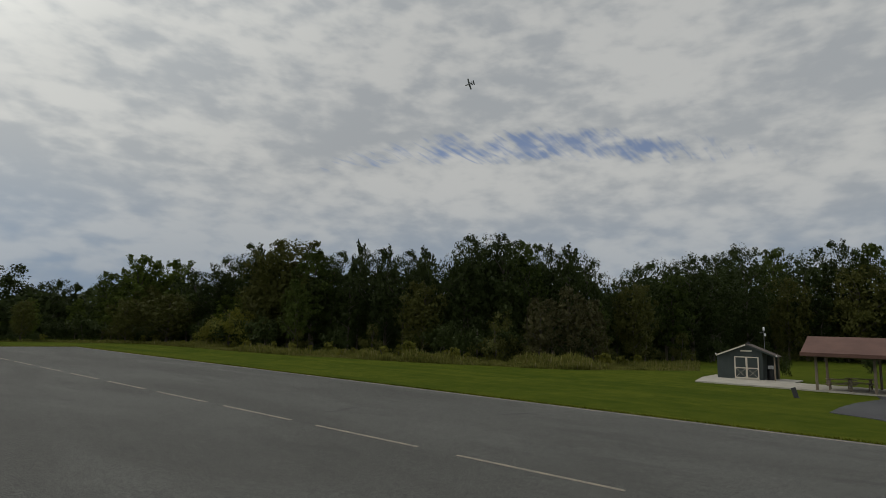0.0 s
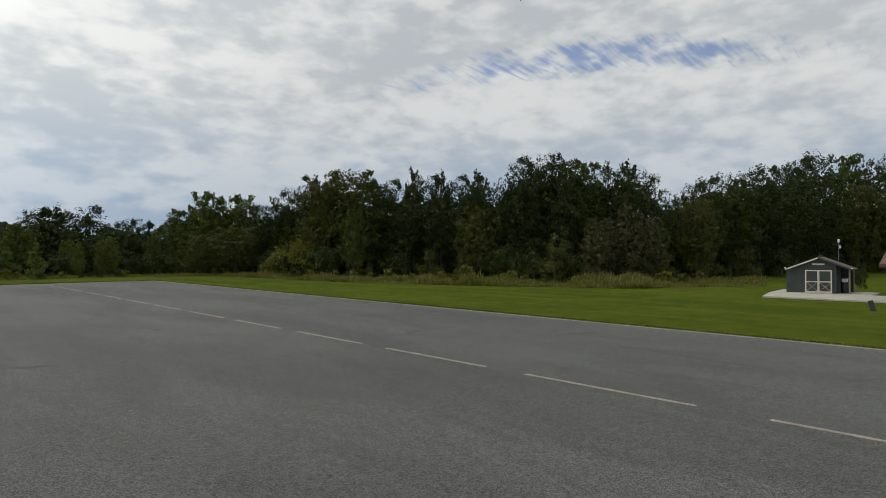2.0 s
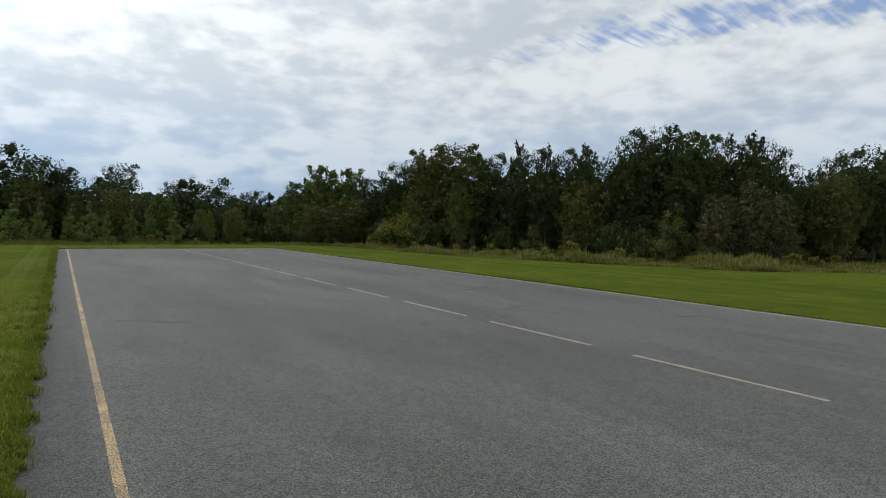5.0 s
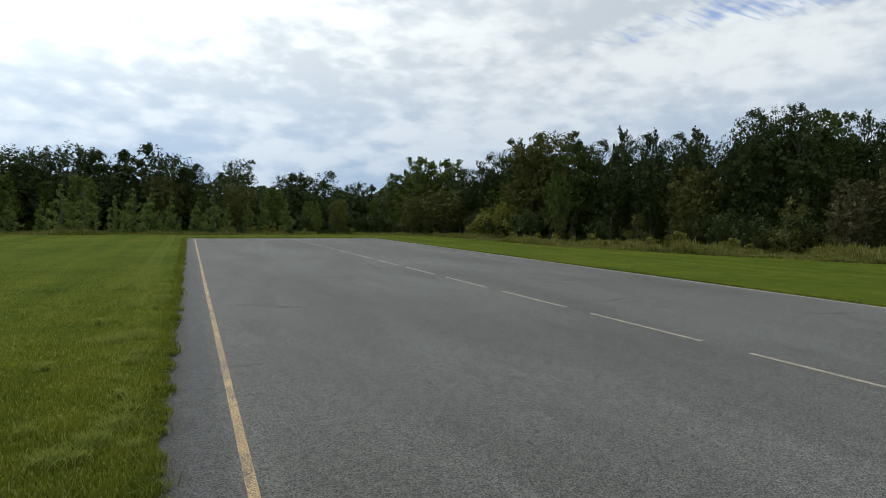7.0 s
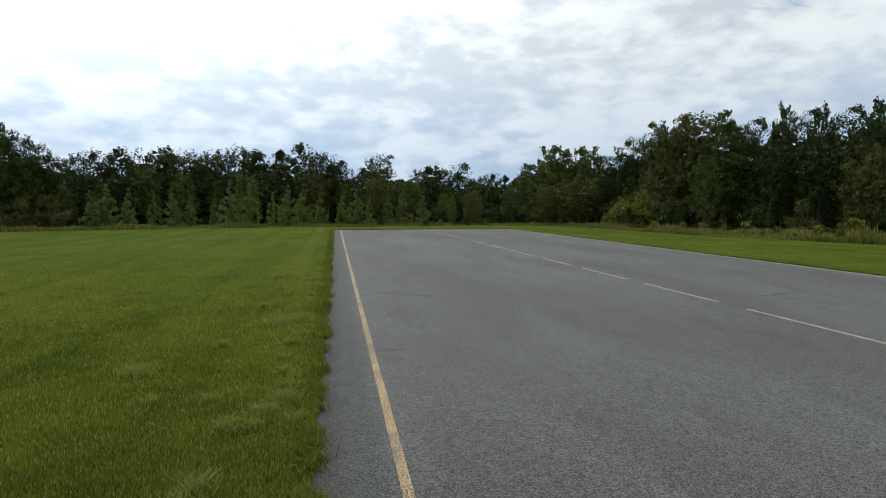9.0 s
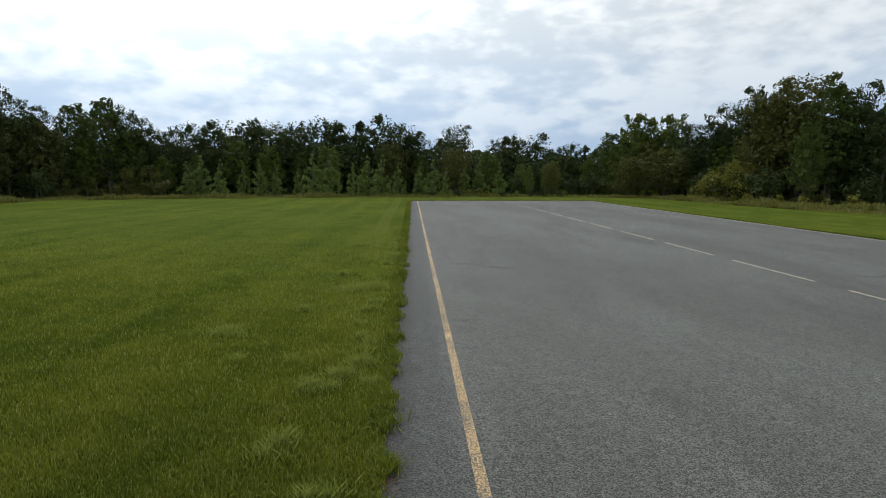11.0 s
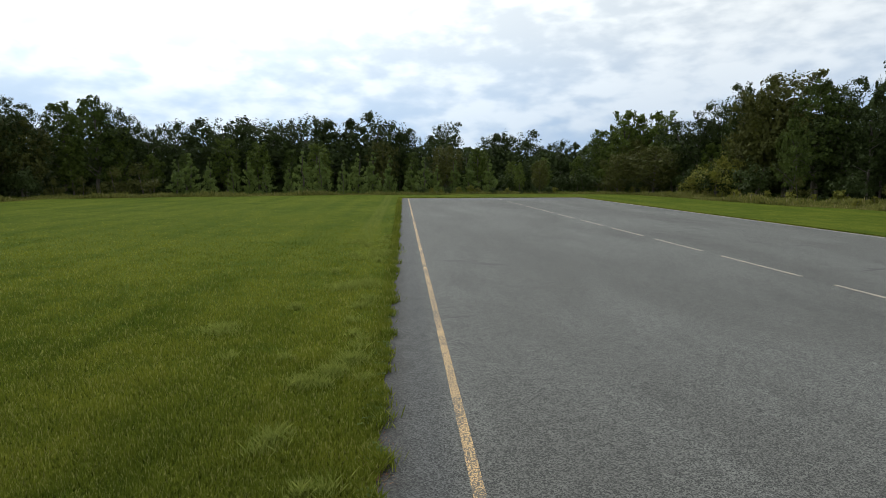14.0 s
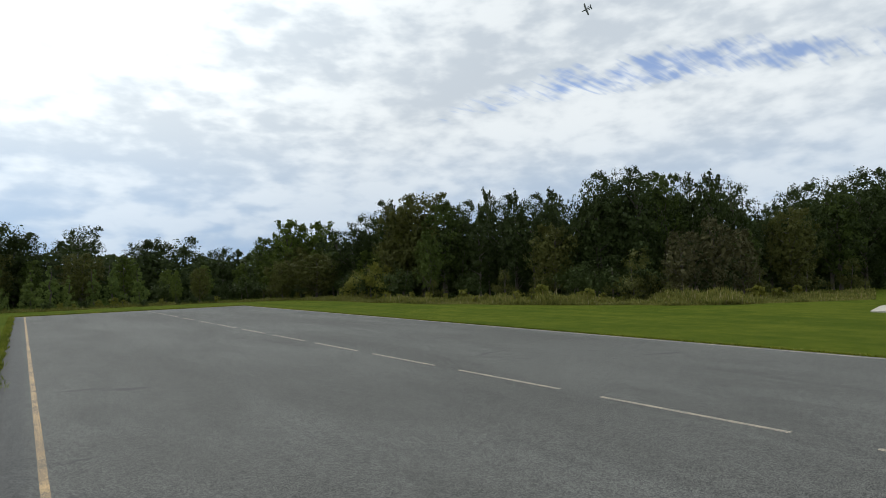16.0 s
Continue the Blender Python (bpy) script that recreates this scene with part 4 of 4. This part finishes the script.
# ------------------------------------------------------------------ pavilion and tables
def pavilion():
    p = thing("pavilion", (0, 0, 0.1), "open timber picnic pavilion with red-brown roof", "pavilion")
    x0, x1, y0, y1 = 46.4, 53.6, -8.2, 6.6
    ze, zr, xm = 2.46, 3.6, 50.0
    ring = {"a": (x0, y1, ze), "b": (x1, y1, ze), "c": (x1, y0, ze), "d": (x0, y0, ze), "r": (xm, y1, zr), "s": (xm, y0, zr)}
    for keys in ("adsr", "cbrs", "bar", "dcs"):
        bm = bmesh.new()
        f = bm.faces.new([bm.verts.new(ring[c]) for c in keys])
        g = bmesh.ops.extrude_face_region(bm, geom=[f])
        bmesh.ops.translate(bm, verts=[v for v in g["geom"] if isinstance(v, bmesh.types.BMVert)], vec=(0, 0, 0.06))
        bmesh.ops.recalc_face_normals(bm, faces=list(bm.faces))
        part("roof", bm, ROOF_RED, p, "red-brown metal roof slope")
    part("fascia", boxed(x0 - 0.04, x0 - 0.004, y0, y1, ze - 0.18, ze + 0.05), ROOF_RED, p)
    part("fascia", boxed(x1 + 0.004, x1 + 0.04, y0, y1, ze - 0.18, ze + 0.05), ROOF_RED, p)
    part("fascia", boxed(x0, x1, y1 + 0.004, y1 + 0.04, ze - 0.18, ze + 0.05), ROOF_RED, p)
    for x in (47.3, 52.7):
        part("beam", boxed(x - 0.07, x + 0.07, y0 + 0.2, y1 - 0.2, ze - 0.26, ze - 0.04), TIMBER, p)
        for y in (5.84, 2.6, -0.2, -3.3, -7.4):
            post = part("post", boxed(x - 0.08, x + 0.08, y - 0.08, y + 0.08, 0, ze - 0.264, 0.012), TIMBER, p)
    for y in (5.84, 2.6, -0.2, -3.3, -7.4):
        part("tie_beam", boxed(47.375, 52.625, y - 0.05, y + 0.05, ze - 0.24, ze - 0.06), TIMBER, p)


pavilion()


def picnic_table():
    t = thing("picnic_table", (0, 0, 0), "weathered wooden picnic table with attached benches", "picnic table", "tables under the pavilion")
    for i in range(5):
        x = -0.3 + 0.15 * i
        part("plank", boxed(x - 0.07, x + 0.07, -0.9, 0.9, 0.71, 0.75, 0.004), TIMBER, t)
    for s in (-1, 1):
        for j in range(2):
            x = s * (0.62 + 0.15 * j)
            part("seat_plank", boxed(x - 0.07, x + 0.07, -0.9, 0.9, 0.42, 0.46, 0.004), TIMBER, t)
    for y in (-0.6, 0.6):
        part("brace", boxed(-0.78, 0.78, y - 0.02, y + 0.02, 0.33, 0.418), TIMBER, t)
        part("brace", boxed(-0.36, 0.36, y - 0.02, y + 0.02, 0.62, 0.708), TIMBER, t)
        for s in (-1, 1):
            bm = bmesh.new()
            beam(bm, (s * 0.62, y + 0.045, 0.0), (s * 0.22, y + 0.045, 0.7), 0.09, 0.04)
            part("leg", bm, TIMBER, t)
    return t


table = picnic_table()
table.matrix_basis = pose(48.6, 4.6, 0.1, 0, 0, 3)
for x, y, turn in [(51.2, 3.7, -4), (48.9, 1.2, 88), (51.3, 0.2, 2), (48.5, -2.0, -3), (51.0, -3.9, 92), (48.4, -5.9, 1)]:
    copy_thing(table, pose(x, y, 0.1, 0, 0, turn))


def leaning_board():
    b = thing("black_board", (40.2, 6.0, 0.0), "small black board leaning back on a stake in the grass", "board", turn=8)
    bm = bmesh.new()
    box(bm, -0.02, 0.02, -0.13, 0.13, 0.05, 0.62, 0.008)
    bmesh.ops.rotate(bm, verts=list(bm.verts), matrix=Euler((radians(-14), radians(14), 0)).to_matrix())
    part("panel", bm, BLACK, b)
    bm = bmesh.new()
    beam(bm, (0.24, 0.0, -0.05), (0.11, 0.08, 0.42), 0.03, 0.03)
    part("stake", bm, DARK_METAL, b)
    part("foot", boxed(-0.06, 0.27, -0.17, 0.14, 0.0, 0.05, 0.01), BLACK, b)


leaning_board()


# ------------------------------------------------------------------ model aircraft in the air
def aircraft():
    way_ = toward(52.07, 24.55)
    right_ = Vector((math.cos(radians(52.07)), -math.sin(radians(52.07)), 0))
    up_ = right_.cross(way_)
    span_ = (right_ * 0.33 - up_ * 0.94).normalized()
    nose = (-right_ * 0.93 - up_ * 0.32 + way_ * 0.15)
    nose = (nose - span_ * nose.dot(span_)).normalized()
    a = new("model_aircraft")
    turn = Matrix((span_, nose, span_.cross(nose))).transposed().to_4x4()
    a.matrix_world = Matrix.Translation(Vector(EYE) + way_ * 60) @ turn @ Matrix.Scale(0.78, 4)
    tagged(a, "small grey model aircraft banking in the air", "model aircraft")
    bm = bmesh.new()
    for y0, y1, r0, r1 in ((-0.62, -0.45, 0.02, 0.07), (-0.45, 0.05, 0.07, 0.075), (0.05, 0.62, 0.075, 0.03)):
        rod(bm, (0, -y0, 0), (0, -y1, 0), r0, r1, 10)
    part("fuselage", bm, GREY, a)

    def foil(name, span, chord, tip, sweep, z, y, up_=False):
        bm = bmesh.new()
        ring = [(0, chord / 2), (span, tip / 2 - sweep), (span, -tip / 2 - sweep), (0, -chord / 2), (-span, -tip / 2 - sweep), (-span, tip / 2 - sweep)]
        if up_:
            ring = [(0, chord / 2), (span, tip / 2 - sweep), (span, -tip / 2 - sweep), (0, -chord / 2)]
            f = bm.faces.new([bm.verts.new((-0.008, q + y, z + p)) for p, q in ring])
            push = (0.016, 0, 0)
        else:
            f = bm.faces.new([bm.verts.new((p, q + y, z)) for p, q in ring])
            push = (0, 0, 0.02)
        g = bmesh.ops.extrude_face_region(bm, geom=[f])
        bmesh.ops.translate(bm, verts=[v for v in g["geom"] if isinstance(v, bmesh.types.BMVert)], vec=push)
        bmesh.ops.recalc_face_normals(bm, faces=list(bm.faces))
        part(name, bm, GREY, a)

    foil("wing", 0.72, 0.26, 0.17, 0.05, 0.0, 0.05)
    foil("tailplane", 0.3, 0.17, 0.11, 0.04, 0.03, -0.55)
    foil("fin", 0.26, 0.18, 0.1, 0.06, 0.04, -0.55, True)
    for x in (-0.16, 0.16):
        bm = bmesh.new()
        rod(bm, (x, -0.2, 0.07), (x, -0.42, 0.07), 0.05, 0.045, 10)
        part("engine", bm, DARK_METAL, a)


aircraft()
